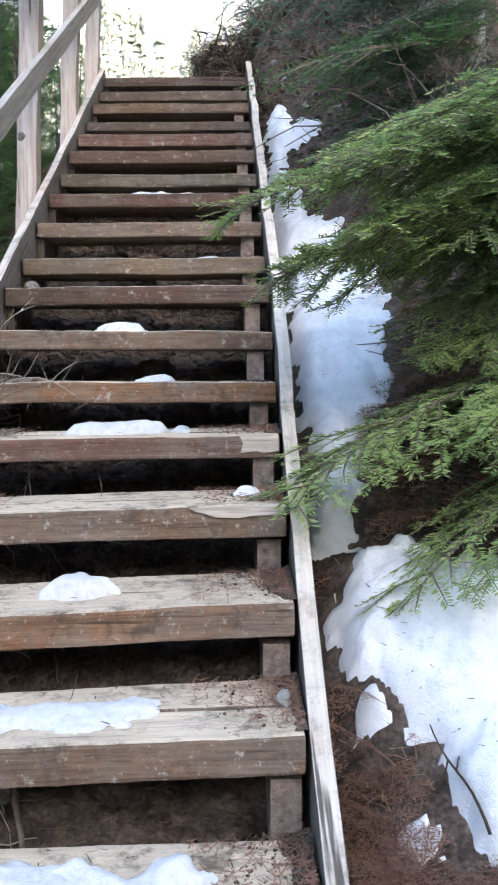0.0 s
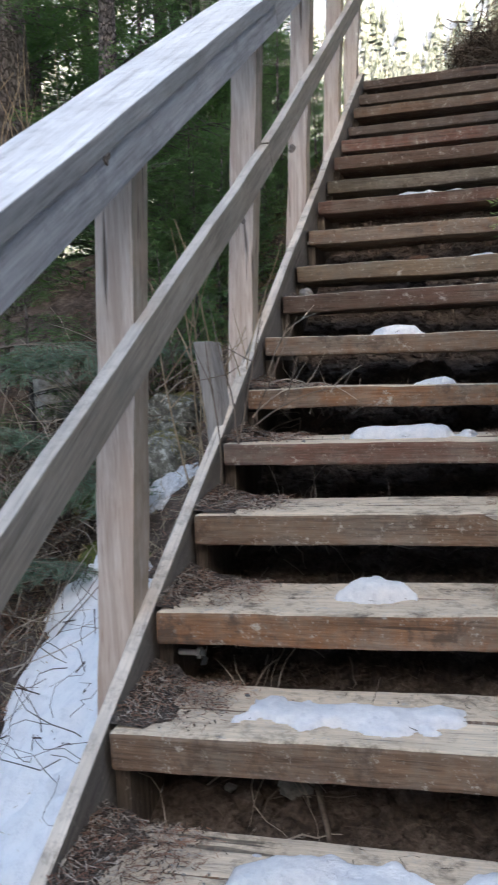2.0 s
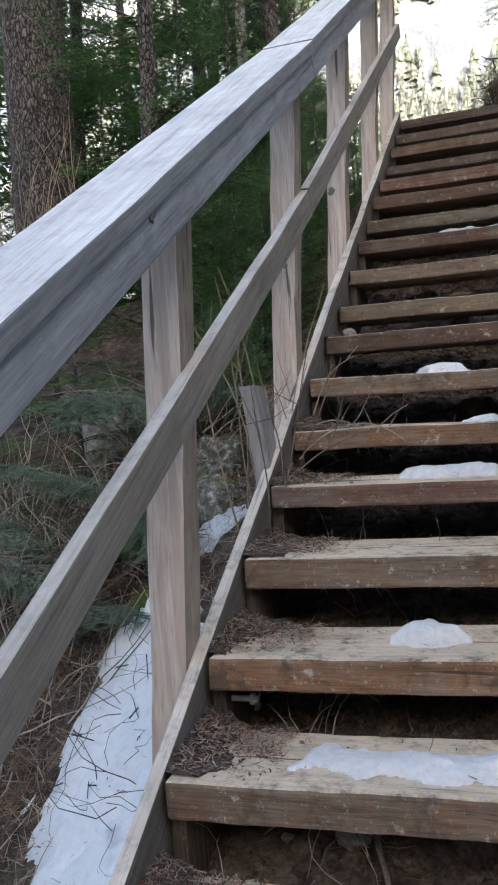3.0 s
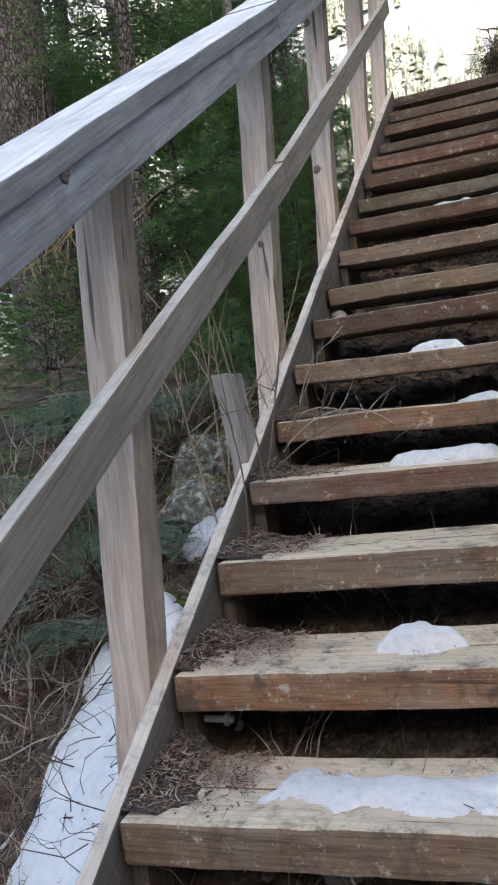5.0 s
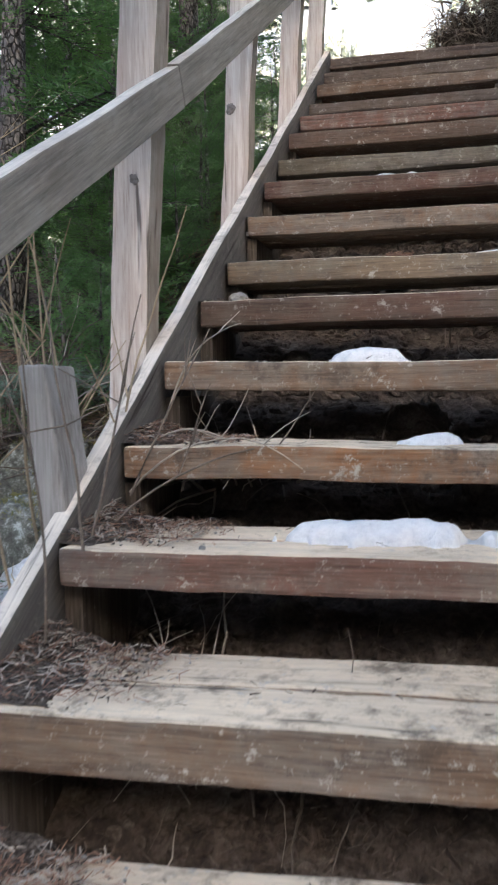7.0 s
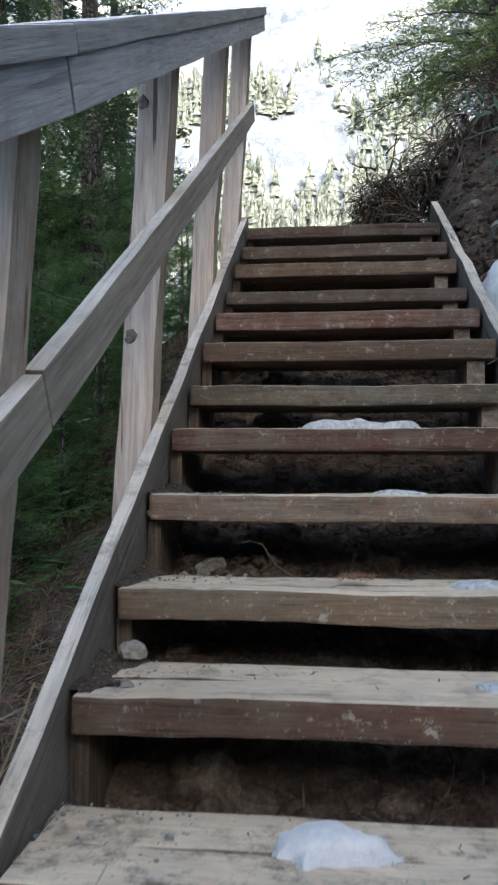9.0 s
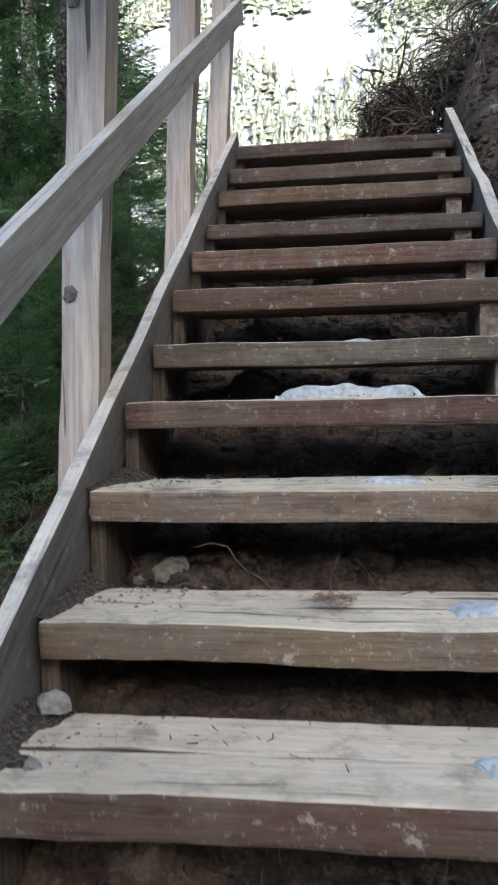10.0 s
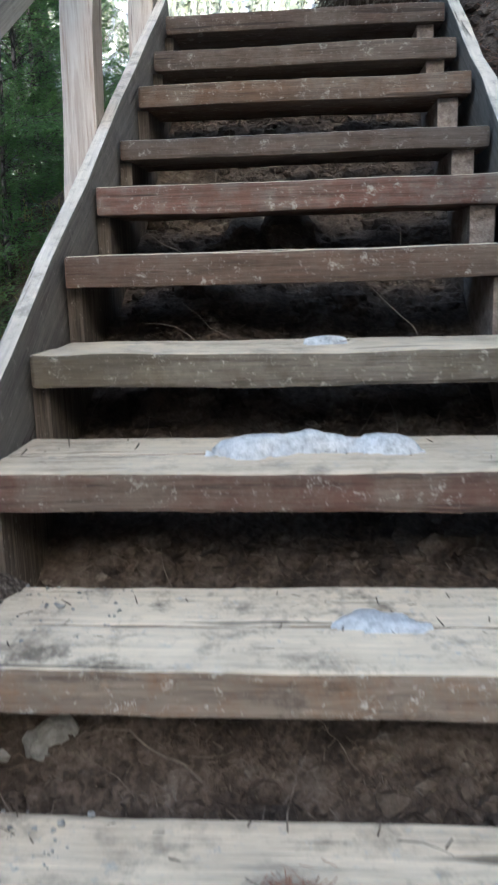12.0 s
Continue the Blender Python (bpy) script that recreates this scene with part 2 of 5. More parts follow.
def foliage(name, dark, light, haze=0.0):
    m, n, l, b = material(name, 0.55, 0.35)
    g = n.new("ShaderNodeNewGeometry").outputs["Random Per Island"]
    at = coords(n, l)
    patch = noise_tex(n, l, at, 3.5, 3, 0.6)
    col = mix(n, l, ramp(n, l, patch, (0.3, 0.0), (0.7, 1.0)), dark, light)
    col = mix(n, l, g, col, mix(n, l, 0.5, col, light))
    # white patches mixed into the leaf colour in place of distance haze
    if haze:
        whitish = ramp(n, l, noise_tex(n, l, at, 0.6, 5, 0.7), (0.42, 0.0), (0.6, haze))
        col = mix(n, l, whitish, col, (0.8, 0.82, 0.85))
    l.new(col, b.inputs["Base Color"])
    t = n.new("ShaderNodeBsdfTranslucent")
    l.new(col, t.inputs[0])
    s = n.new("ShaderNodeMixShader")
    s.inputs[0].default_value = 0.38
    l.new(b.outputs[0], s.inputs[1])
    l.new(t.outputs[0], s.inputs[2])
    l.new(s.outputs[0], n["Material Output"].inputs[0])
    return m


NEAR_GREEN = foliage("fir_needles", (0.13, 0.225, 0.085), (0.4, 0.5, 0.17))
DARK_GREEN = foliage("dark_fir_needles", (0.04, 0.08, 0.042), (0.11, 0.17, 0.075))
MID_GREEN = foliage("young_fir_needles", (0.05, 0.11, 0.045), (0.12, 0.22, 0.065))
# pale bluish tones and whitening imitate the air between here and the mountain
FAR_GREEN = foliage("far_fir_needles", (0.08, 0.105, 0.12), (0.19, 0.22, 0.15), haze=0.35)
BUSH_GREEN = foliage("bush_needles", (0.065, 0.15, 0.055), (0.17, 0.3, 0.1))
DRY_NEEDLE = foliage("dry_needles", (0.15, 0.078, 0.056), (0.38, 0.225, 0.155))
BLUE_GREEN = foliage("blue_green_needles", (0.07, 0.14, 0.1), (0.2, 0.3, 0.2))
PALE_GRASS = foliage("pale_dry_grass", (0.26, 0.21, 0.13), (0.55, 0.48, 0.34))
YELLOW_GREEN = foliage("dry_grass", (0.12, 0.12, 0.04), (0.3, 0.27, 0.09))


# ---- building helpers ----
rng = np.random.default_rng(7)


def mesh_ob(name, verts, faces, mat, smooth=False):
    verts, faces = np.asarray(verts, np.float32), np.asarray(faces, np.int32)
    me = bpy.data.meshes.new(name)
    n, k = faces.shape
    me.vertices.add(len(verts))
    me.vertices.foreach_set("co", verts.ravel())
    me.loops.add(n * k)
    me.loops.foreach_set("vertex_index", faces.ravel())
    me.polygons.add(n)
    me.polygons.foreach_set("loop_start", np.arange(n, dtype=np.int32) * k)
    me.update(calc_edges=True)
    me.materials.append(mat)
    me.polygons.foreach_set("use_smooth", np.full(n, smooth))
    return new(name, me)


def bm_ob(name, bm, mat, smooth=False):
    bmesh.ops.recalc_face_normals(bm, faces=bm.faces)
    me = bpy.data.meshes.new(name)
    bm.to_mesh(me)
    bm.free()
    me.materials.append(mat)
    me.polygons.foreach_set("use_smooth", [smooth] * len(me.polygons))
    return new(name, me)


def under(ob, parent, label=""):
    ob.parent = parent
    ob.matrix_parent_inverse = Matrix.Translation(parent.location).inverted() if parent.type == "EMPTY" else Matrix()
    return tagged(ob, label)


def part(name, bm, mat, parent, label="", smooth=False):
    return under(bm_ob(name, bm, mat, smooth), parent, label)


def thing(name, place, label, category, group="", kind=""):
    e = new(name)
    e.location = place
    e.empty_display_size = 0.1
    return tagged(e, label, category, group, kind)


def timber(lo, hi, axis, wobble=0.004, pieces=14, bevel=0.006, seed=0, m=None):
    """A squared timber between two corners, cut along its long axis, with eased edges and a slightly uneven surface."""
    lo, hi = Vector(lo), Vector(hi)
    bm = bmesh.new()
    bmesh.ops.create_cube(bm, size=1, matrix=Matrix.LocRotScale((lo + hi) / 2, None, hi - lo))
    bmesh.ops.bevel(bm, geom=[e for e in bm.edges], offset=bevel, segments=2, affect="EDGES", profile=0.6)
    for k in range(1, pieces):
        co = Vector(lo)
        co[axis] = lo[axis] + (hi[axis] - lo[axis]) * k / pieces
        no = Vector((0, 0, 0))
        no[axis] = 1
        bmesh.ops.bisect_plane(bm, geom=bm.verts[:] + bm.edges[:] + bm.faces[:], plane_co=co, plane_no=no)
    for v in bm.verts:
        p = v.co * 3.0 + Vector((seed * 7.3, seed * 3.1, seed * 1.7))
        w = noise.noise_vector(p) * wobble + noise.noise_vector(p * 5) * wobble * 0.45
        w[axis] *= 0.4
        v.co += w
    if m:
        bm.transform(m)
    return bm


def tubes(paths, radii, sides=5):
    """Tapered tubes along paths, as arrays of vertices and quads."""
    verts, faces = [], []
    base = 0
    for pts, (r0, r1) in zip(paths, radii):
        pts = np.asarray(pts, float)
        k = len(pts)
        tang = np.gradient(pts, axis=0)
        tang /= np.linalg.norm(tang, axis=1)[:, None] + 1e-9
        ref = np.where(np.abs(tang[:, 2:3]) > 0.9, [[1.0, 0, 0]], [[0, 0, 1.0]])
        u = np.cross(tang, ref)
        u /= np.linalg.norm(u, axis=1)[:, None] + 1e-9
        w = np.cross(tang, u)
        a = np.arange(sides) * 2 * np.pi / sides
        r = np.linspace(r0, r1, k)[:, None, None]
        ring = pts[:, None] + r * (np.cos(a)[None, :, None] * u[:, None] + np.sin(a)[None, :, None] * w[:, None])
        verts.append(ring.reshape(-1, 3))
        i, j = np.meshgrid(np.arange(k - 1), np.arange(sides), indexing="ij")
        j2 = (j + 1) % sides
        faces.append(base + np.stack([i * sides + j, i * sides + j2, (i + 1) * sides + j2, (i + 1) * sides + j], -1).reshape(-1, 4))
        base += k * sides
    return np.concatenate(verts), np.concatenate(faces)


def wander(start, way, length, steps=7, bend=0.25, sag=0.0, gen=None):
    """A crooked path that leaves start along way."""
    gen = gen or rng
    p, d = np.array(start, float), np.array(way, float)
    d /= np.linalg.norm(d)
    out = [p.copy()]
    for _ in range(steps):
        d = d + gen.normal(0, bend, 3) * 0.6
        d[2] -= sag / steps
        d /= np.linalg.norm(d)
        p = p + d * length / steps
        out.append(p.copy())
    return np.array(out)


# ---- the lie of the land ----
def line(y):
    """Height of the stairs' nosing line over y, level below the first and above the last step."""
    return np.clip(0.888 + 0.5925 * (np.asarray(y, float) - 1.836), 0.1, 3.72)


def lump(x, y, f, seed=0.0):
    """Smooth value noise, about -1 to 1, of some two metres' grain at f = 1."""
    x, y = np.asarray(x, float) * f * 0.48 + seed * 3.7 + 100, np.asarray(y, float) * f * 0.48 + seed * 5.3 + 200
    i, j = np.floor(x), np.floor(y)
    u, v = x - i, y - j
    u, v = u * u * u * (u * (6 * u - 15) + 10), v * v * v * (v * (6 * v - 15) + 10)

    def corner(a, b):
        h = np.sin(a * 127.1 + b * 311.7) * 43758.5453
        return 2 * (h - np.floor(h)) - 1
    low = corner(i, j) * (1 - u) + corner(i + 1, j) * u
    high = corner(i, j + 1) * (1 - u) + corner(i + 1, j + 1) * u
    return 1.2 * (low * (1 - v) + high * v)


def land(x, y):
    x, y = np.asarray(x, float), np.asarray(y, float)
    base = line(y) - 0.1
    right, left = np.clip(x - 0.28, 0, None), np.clip(-0.9 - x, 0, None)
    top = np.clip((y - 4.6) / 2.6, 0, 1)
    top = top * top * (3 - 2 * top)
    mid = base - 0.28 * np.clip((y - 0.3) / 0.5, 0, 1)
    rise = 0.06 * np.clip(right / 0.12, 0, 1) + 0.32 * np.minimum(right, 0.7) + 0.62 * np.clip(right - 0.7, 0, 3) + 0.3 * np.clip(right - 3.7, 0, 60) + top * (1.15 * (1 - 0.7 * np.clip((y - 6.3) / 0.8, 0, 1)) * np.minimum(right, 0.9) + 0.2 * np.clip(right - 0.9, 0, 3)) + np.clip((y - 6.3) / 1.2, 0, 1) * 0.9 * np.minimum(right, 0.7)
    head = np.clip((y - 6.4) / 0.8, 0, 1)
    rise = rise + 0.66 * head * head * (3 - 2 * head) * np.clip((x - 0.05) / 0.35, 0, 1)
    fall = -0.12 * np.clip(left / 0.15, 0, 1) - 0.62 * np.minimum(left, 0.9) - 0.12 * np.clip(left - 0.9, 0, 30)
    z = mid + rise + fall * np.clip((y + 0.5) / 1.2, 0.25, 1)
    near = np.clip(1.6 - np.hypot(x, y - 3) / 30, 0.15, 1)
    z = z + near * (0.045 * lump(x, y, 5.0) + 0.026 * lump(x, y, 13.0, 3) + 0.016 * lump(x, y, 31.0, 5)) + 0.25 * lump(x, y, 0.5, 9) * np.clip((np.hypot(x, y - 3) - 4) / 6, 0, 1)
    beyond = np.clip(y - 10, 0, None)
    behind = np.clip(-5 - y, 0, 26)             # an unseen hill, added behind to keep the low sun off the stairs
    return z - 0.5 * np.minimum(beyond, 40) + 0.75 * behind * behind / (behind + 3)


def ground_sheet():
    def spread(lo, hi, step, far):
        near = np.arange(lo, hi + 1e-6, step)
        out = np.geomspace(step * 1.3, far, 60)
        return np.concatenate([lo - out[::-1], near, hi + out])
    xs, ys = spread(-2.6, 2.4, 0.035, 700), spread(-0.6, 8.4, 0.035, 700)
    X, Y = np.meshgrid(xs, ys)
    V = np.stack([X, Y, land(X, Y)], -1).reshape(-1, 3)
    k = len(xs)
    i, j = np.meshgrid(np.arange(len(ys) - 1), np.arange(k - 1), indexing="ij")
    F = np.stack([i * k + j, i * k + j + 1, (i + 1) * k + j + 1, (i + 1) * k + j], -1).reshape(-1, 4)
    return tagged(mesh_ob("ground", V, F, EARTH, True), "steep brown forest floor of earth and dead needles", "ground", kind="structure")


ground = ground_sheet()

# ---- the stairs ----
XL, XR = -0.825, 0.248
TOP = {-2: (0.605, 0.16), -1: (0.912, 0.34), 0: (1.22, 0.53), 1: (1.54, 0.72), 2: (1.832, 0.897), 3: (2.143, 1.075), 4: (2.455, 1.239), 5: (2.767, 1.393),
       6: (3.059, 1.577), 7: (3.382, 1.767), 8: (3.705, 1.92), 9: (4.012, 2.126), 10: (4.308, 2.32), 11: (4.617, 2.484), 12: (4.903, 2.68),
       13: (5.222, 2.858), 14: (5.535, 3.017), 15: (5.843, 3.226), 16: (6.154, 3.406), 17: (6.452, 3.601)}
# how much farther back and higher the bank's end of a tread lies than its other end
SKEW = {0: (0.0, 0.02), 1: (0.01, 0.022), 2: (0.015, 0.026), 3: (0.0, 0.014), 4: (0.02, 0.003), 5: (0.0, -0.012), 6: (0.02, -0.016), 12: (0.01, 0.0)}
THICK = {0: 0.084, 1: 0.084, 2: 0.082, 3: 0.086, 7: 0.072, 8: 0.072, 12: 0.073, 13: 0.074, 14: 0.058}


def right_end(y):
    """The stairs are a little narrower at the foot."""
    return float(np.interp(y, (1.2, 2.5, 3.2), (0.216, 0.232, 0.25)))


def lift(i, x):
    """How far the top of a tread lies above its middle at x."""
    return SKEW.get(i, (0.0, 0.0))[1] * ((x - XL) / (XR - XL) - 0.5)


def skewed(bm, i):
    dy, dz = SKEW.get(i, (0.0, 0.0))
    for v in bm.verts:
        u = (v.co.x - XL) / (XR - XL) - 0.5
        v.co.y += dy * u
        v.co.z += dz * u
    return bm


STAIN = {1: 0, 2: 3, 3: 0, 4: 1, 5: 3, 6: 0, 7: 7, 8: 5, 9: 0, 10: 7, 11: 2, 12: 7, 13: 1, 14: 4, 15: 6, 16: 4, 17: 4}
stairs = thing("wooden_stairs", (-0.29, 0.6, 0.05), "steep open stairs of weathered, once red-stained timber", "stairs")
for i, (y, z) in TOP.items():
    thick = THICK.get(i, 0.069)
    mat = TREADS[STAIN.get(i, 0)]
    part("tread_board", skewed(timber((XL + 0.004, y, z - thick), (right_end(y), y + 0.143, z), 0, 0.006, 26, 0.009, seed=i), i), mat, stairs)
    part("tread_board", skewed(timber((XL + 0.006, y + 0.147, z - thick), (right_end(y) - 0.002, y + 0.292, z - 0.001 * (i % 3)), 0, 0.005, 26, 0.007, seed=i + 40.5), i), mat, stairs)


def plank_up(x0, x1, y0, y1, offset, tall, slope, seed, wobble=0.005, foot=None):
    """A plank on edge along the slope. offset: its top edge over the nosing line."""
    length = math.hypot(y1 - y0, (y1 - y0) * slope)
    bm = timber((x0, 0, -tall), (x1, length, 0), 1, wobble, 40, 0.006, seed)
    z0 = 0.888 + 0.5925 * (y0 - 1.836) + offset
    bm.transform(Matrix.Translation((0, y0, z0)) @ Matrix.Rotation(math.atan(slope), 4, "X"))
    return bm


part("stringer", plank_up(-0.872, -0.835, 0.25, 6.62, -0.022, 0.31, 0.5955, 31), STRINGER, stairs, "bleached plank on edge")
bank_stringer = plank_up(0.26, 0.305, 0.25, 6.95, -0.035, 0.42, 0.5935, 32, 0.009)
for v in bank_stringer.verts:
    v.co.x += right_end(v.co.y) - 0.25
part("stringer", bank_stringer, STRINGER, stairs, "bleached plank on edge")


def carriage(x0, x1):
    """A saw-toothed beam that carries the treads."""
    steps = [(y + 0.035, z - THICK.get(i, 0.069) - 0.002 - 0.5 * abs(SKEW.get(i, (0, 0))[1])) for i, (y, z) in sorted(TOP.items())]
    steps.append((6.73, steps[-1][1]))
    bm = bmesh.new()
    cuts = []                                   # at each riser: foot, lower tread's height, upper tread's height
    for k, (y, top) in enumerate(steps):
        below = steps[k - 1][1] if k else top - 0.17
        cuts.append([[bm.verts.new((x, y, h)) for h in (below - 0.11, below, top if k + 1 < len(steps) else below)] for x in (x0, x1)])
    for k in range(len(cuts) - 1):
        (a0, a1, a2), (b0, b1, b2) = cuts[k]
        (c0, c1, _), (d0, d1, _) = cuts[k + 1]
        bm.faces.new((a0, a1, a2, c1, c0))
        bm.faces.new((b0, d0, d1, b2, b1))
        bm.faces.new((a2, b2, d1, c1))
        bm.faces.new((a1, b1, b2, a2))
        bm.faces.new((a0, c0, d0, b0))
        if k == 0:
            bm.faces.new((a0, b0, b1, a1))
    bm.faces.new((c0, c1, d1, d0))
    bmesh.ops.delete(bm, geom=[v for v in bm.verts if not v.link_faces], context="VERTS")
    return bm


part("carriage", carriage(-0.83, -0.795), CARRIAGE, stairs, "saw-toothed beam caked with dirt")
part("carriage", carriage(0.15, 0.213), CAKED, stairs, "saw-toothed beam caked with dirt")

# ---- the handrail ----
handrail = thing("handrail", (-0.92, 1.9, 0.4), "weathered grey timber handrail with square posts", "handrail")
POSTS = (0.58, 1.82, 3.08, 4.265, 5.48, 6.5)
LEAN = math.tan(radians(3.0))


def leaning(y):
    """Leans a thing that stands at y over towards the stairs, from the stringer up."""
    m = Matrix()
    m[0][2] = LEAN
    m[0][3] = -LEAN * float(line(y))
    return m


for k, y in enumerate(POSTS):
    top = 1.583 + 0.592 * (y + 0.05 - 0.948) - 0.03
    foot = float(land(-0.93, y)) - 0.25
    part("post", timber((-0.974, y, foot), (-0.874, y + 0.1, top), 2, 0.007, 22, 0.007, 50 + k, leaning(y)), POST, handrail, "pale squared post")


def rail(name, x0, x1, y0, z0, y1, z1, tall, mat, seed, label=""):
    """A board along the slope, its upper inner edge from (y0, z0) to (y1, z1); tall: measured upright."""
    ang = math.atan2(z1 - z0, y1 - y0)
    bm = timber((x0, 0, -tall * math.cos(ang)), (x1, math.hypot(y1 - y0, z1 - z0), 0), 1, 0.003, 36, 0.004, seed)
    bm.transform(Matrix.Translation((0, y0, z0)) @ Matrix.Rotation(ang, 4, "X"))
    return part(name, bm, mat, handrail, label)


rail("middle_rail", -0.839, -0.803, -0.3, 0.421, 3.166, 2.335, 0.118, RAIL, 61)
rail("middle_rail", -0.839, -0.803, 3.169, 2.341, 6.64, 4.41, 0.122, RAIL, 62)
rail("top_rail", -0.812, -0.742, -0.3, 0.868, 3.08, 2.812, 0.1, TOP_RAIL, 63)
rail("top_rail", -0.812, -0.742, 3.083, 2.817, 6.62, 4.932, 0.1, TOP_RAIL, 64)
rail("cap_board", -0.935, -0.734, -0.3, 0.922, 3.09, 2.869, 0.052, CAP, 65, "flat grey cap board, bleached on top")
rail("cap_board", -0.935, -0.734, 3.093, 2.873, 6.66, 5.008, 0.052, CAP, 66, "flat grey cap board, bleached on top")

stub_bm = timber((-0.905, 2.53, float(land(-0.93, 2.55)) - 0.2), (-0.852, 2.655, 1.565), 2, 0.006, 14, 0.006, seed=71)
stub_tilt = Matrix()
stub_tilt[0][2], stub_tilt[0][3] = -0.1, 0.1 * 1.32
stub_bm.transform(stub_tilt)
tagged(bm_ob("post_stub", stub_bm, STUB), "sawn-off grey post stub with a crumbling top", "post")
# ---- snow ----
def snow_patch(name, blobs, thick, over, label, step=0.02, seed=0.0, group="", mat=None):
    """Snow lying on a surface: where a few round fields overlap. blobs: (x, y, rx, ry); over: height of the surface."""
    b = np.array(blobs, float)
    lo, hi = (b[:, :2] - b[:, 2:]).min(0) - 0.1, (b[:, :2] + b[:, 2:]).max(0) + 0.1
    xs, ys = np.arange(lo[0], hi[0], step), np.arange(lo[1], hi[1], step)
    X, Y = np.meshgrid(xs, ys)
    size = b[:, 2:].min()
    wx = X + size * (0.22 * lump(X, Y, 2.2 / size, seed) + 0.12 * lump(X, Y, 6 / size, seed + 1))
    wy = Y + size * (0.22 * lump(X, Y, 2.5 / size, seed + 4) + 0.12 * lump(X, Y, 7 / size, seed + 2))
    f = np.zeros_like(X)
    for x, y, rx, ry in b:
        f = np.maximum(f, 0) + np.exp(-2.2 * (((wx - x) / rx) ** 2 + ((wy - y) / ry) ** 2))
    f = f - 0.15 + 0.06 * lump(X, Y, 3.5 / size, seed + 7) + 0.03 * lump(X, Y, 60, seed) + (0.1 * lump(X, Y, 28, seed + 5) + 0.07 * lump(X, Y, 65, seed + 6) if mat else 0)
    near = sum(np.exp(-2.2 * (((X - x) / rx) ** 2 + ((Y - y) / ry) ** 2)) for x, y, rx, ry in b)
    f = np.where(near > 0.035, f, -1.0)
    h = thick * (1 - np.exp(-3.2 * np.clip(f, 0, None))) * (1 + 0.22 * lump(X, Y, 22, seed) + 0.12 * lump(X, Y, 55, seed + 3))
    ground_z = over(X, Y)
    Z = np.where(f > 0, ground_z + 0.002 + h, ground_z - 0.02)
    k = len(xs)
    i, j = np.meshgrid(np.arange(len(ys) - 1), np.arange(k - 1), indexing="ij")
    F = np.stack([i * k + j, i * k + j + 1, (i + 1) * k + j + 1, (i + 1) * k + j], -1).reshape(-1, 4)
    F = F[(f.reshape(-1)[F] > 0).any(1)]
    used = np.unique(F)
    remap = np.zeros(len(xs) * len(ys), int)
    remap[used] = np.arange(len(used))
    V = np.stack([X, Y, Z], -1).reshape(-1, 3)[used]
    return tagged(mesh_ob(name, V, remap[F], mat or SNOW, True), label, "snow", group)


def level(i):
    return lambda x, y: TOP[i][1] + lift(i, x) + 0.002 + 0 * x


on_bank = [
    (((0.50, 2.08, 0.17, 0.2), (0.6, 1.91, 0.17, 0.18), (0.69, 1.75, 0.15, 0.19), (0.61, 1.6, 0.06, 0.1), (0.76, 2.02, 0.17, 0.2), (0.86, 1.75, 0.19, 0.3)), 0.075),
    (((0.43, 2.74, 0.09, 0.2), (0.5, 3.0, 0.18, 0.18), (0.53, 3.35, 0.22, 0.3), (0.56, 3.8, 0.24, 0.35), (0.5, 4.25, 0.19, 0.35), (0.43, 4.7, 0.09, 0.3)), 0.065),
    (((0.43, 5.7, 0.11, 0.35), (0.56, 5.45, 0.17, 0.12), (0.4, 5.15, 0.07, 0.25)), 0.085),
    (((0.4, 2.5, 0.09, 0.17),), 0.04),
    (((0.45, 1.6, 0.06, 0.05),), 0.02),
    (((0.4, 1.84, 0.05, 0.05),), 0.02),
]
for k, (blobs, thick) in enumerate(on_bank):
    snow_patch("snow_patch", blobs, thick, land, "old white snow sprinkled with needles on the bank", 0.012, k * 2.3, "snow beside the stairs")
snow_patch("snow_patch", ((-1.42, 2.8, 0.2, 0.22), (-1.38, 2.45, 0.26, 0.28), (-1.35, 2.2, 0.34, 0.22), (-1.2, 2.0, 0.3, 0.3), (-1.05, 1.75, 0.3, 0.3)), 0.1, land,
           "old white snow strewn with dark twigs", 0.018, 2.0, "snow beside the stairs")
snow_patch("snow_patch", ((-0.86, 2.16, 0.1, 0.12),), 0.03, land, "scrap of old snow under the edge of the stairs", 0.012, 5.0, "snow beside the stairs")
snow_patch("snow_patch", ((-1.27, 3.18, 0.14, 0.07), (-1.36, 3.26, 0.1, 0.06)), 0.03, land, "strip of grey ice between the boulders", 0.012, 6.0, "snow beside the stairs", GREY_ICE)
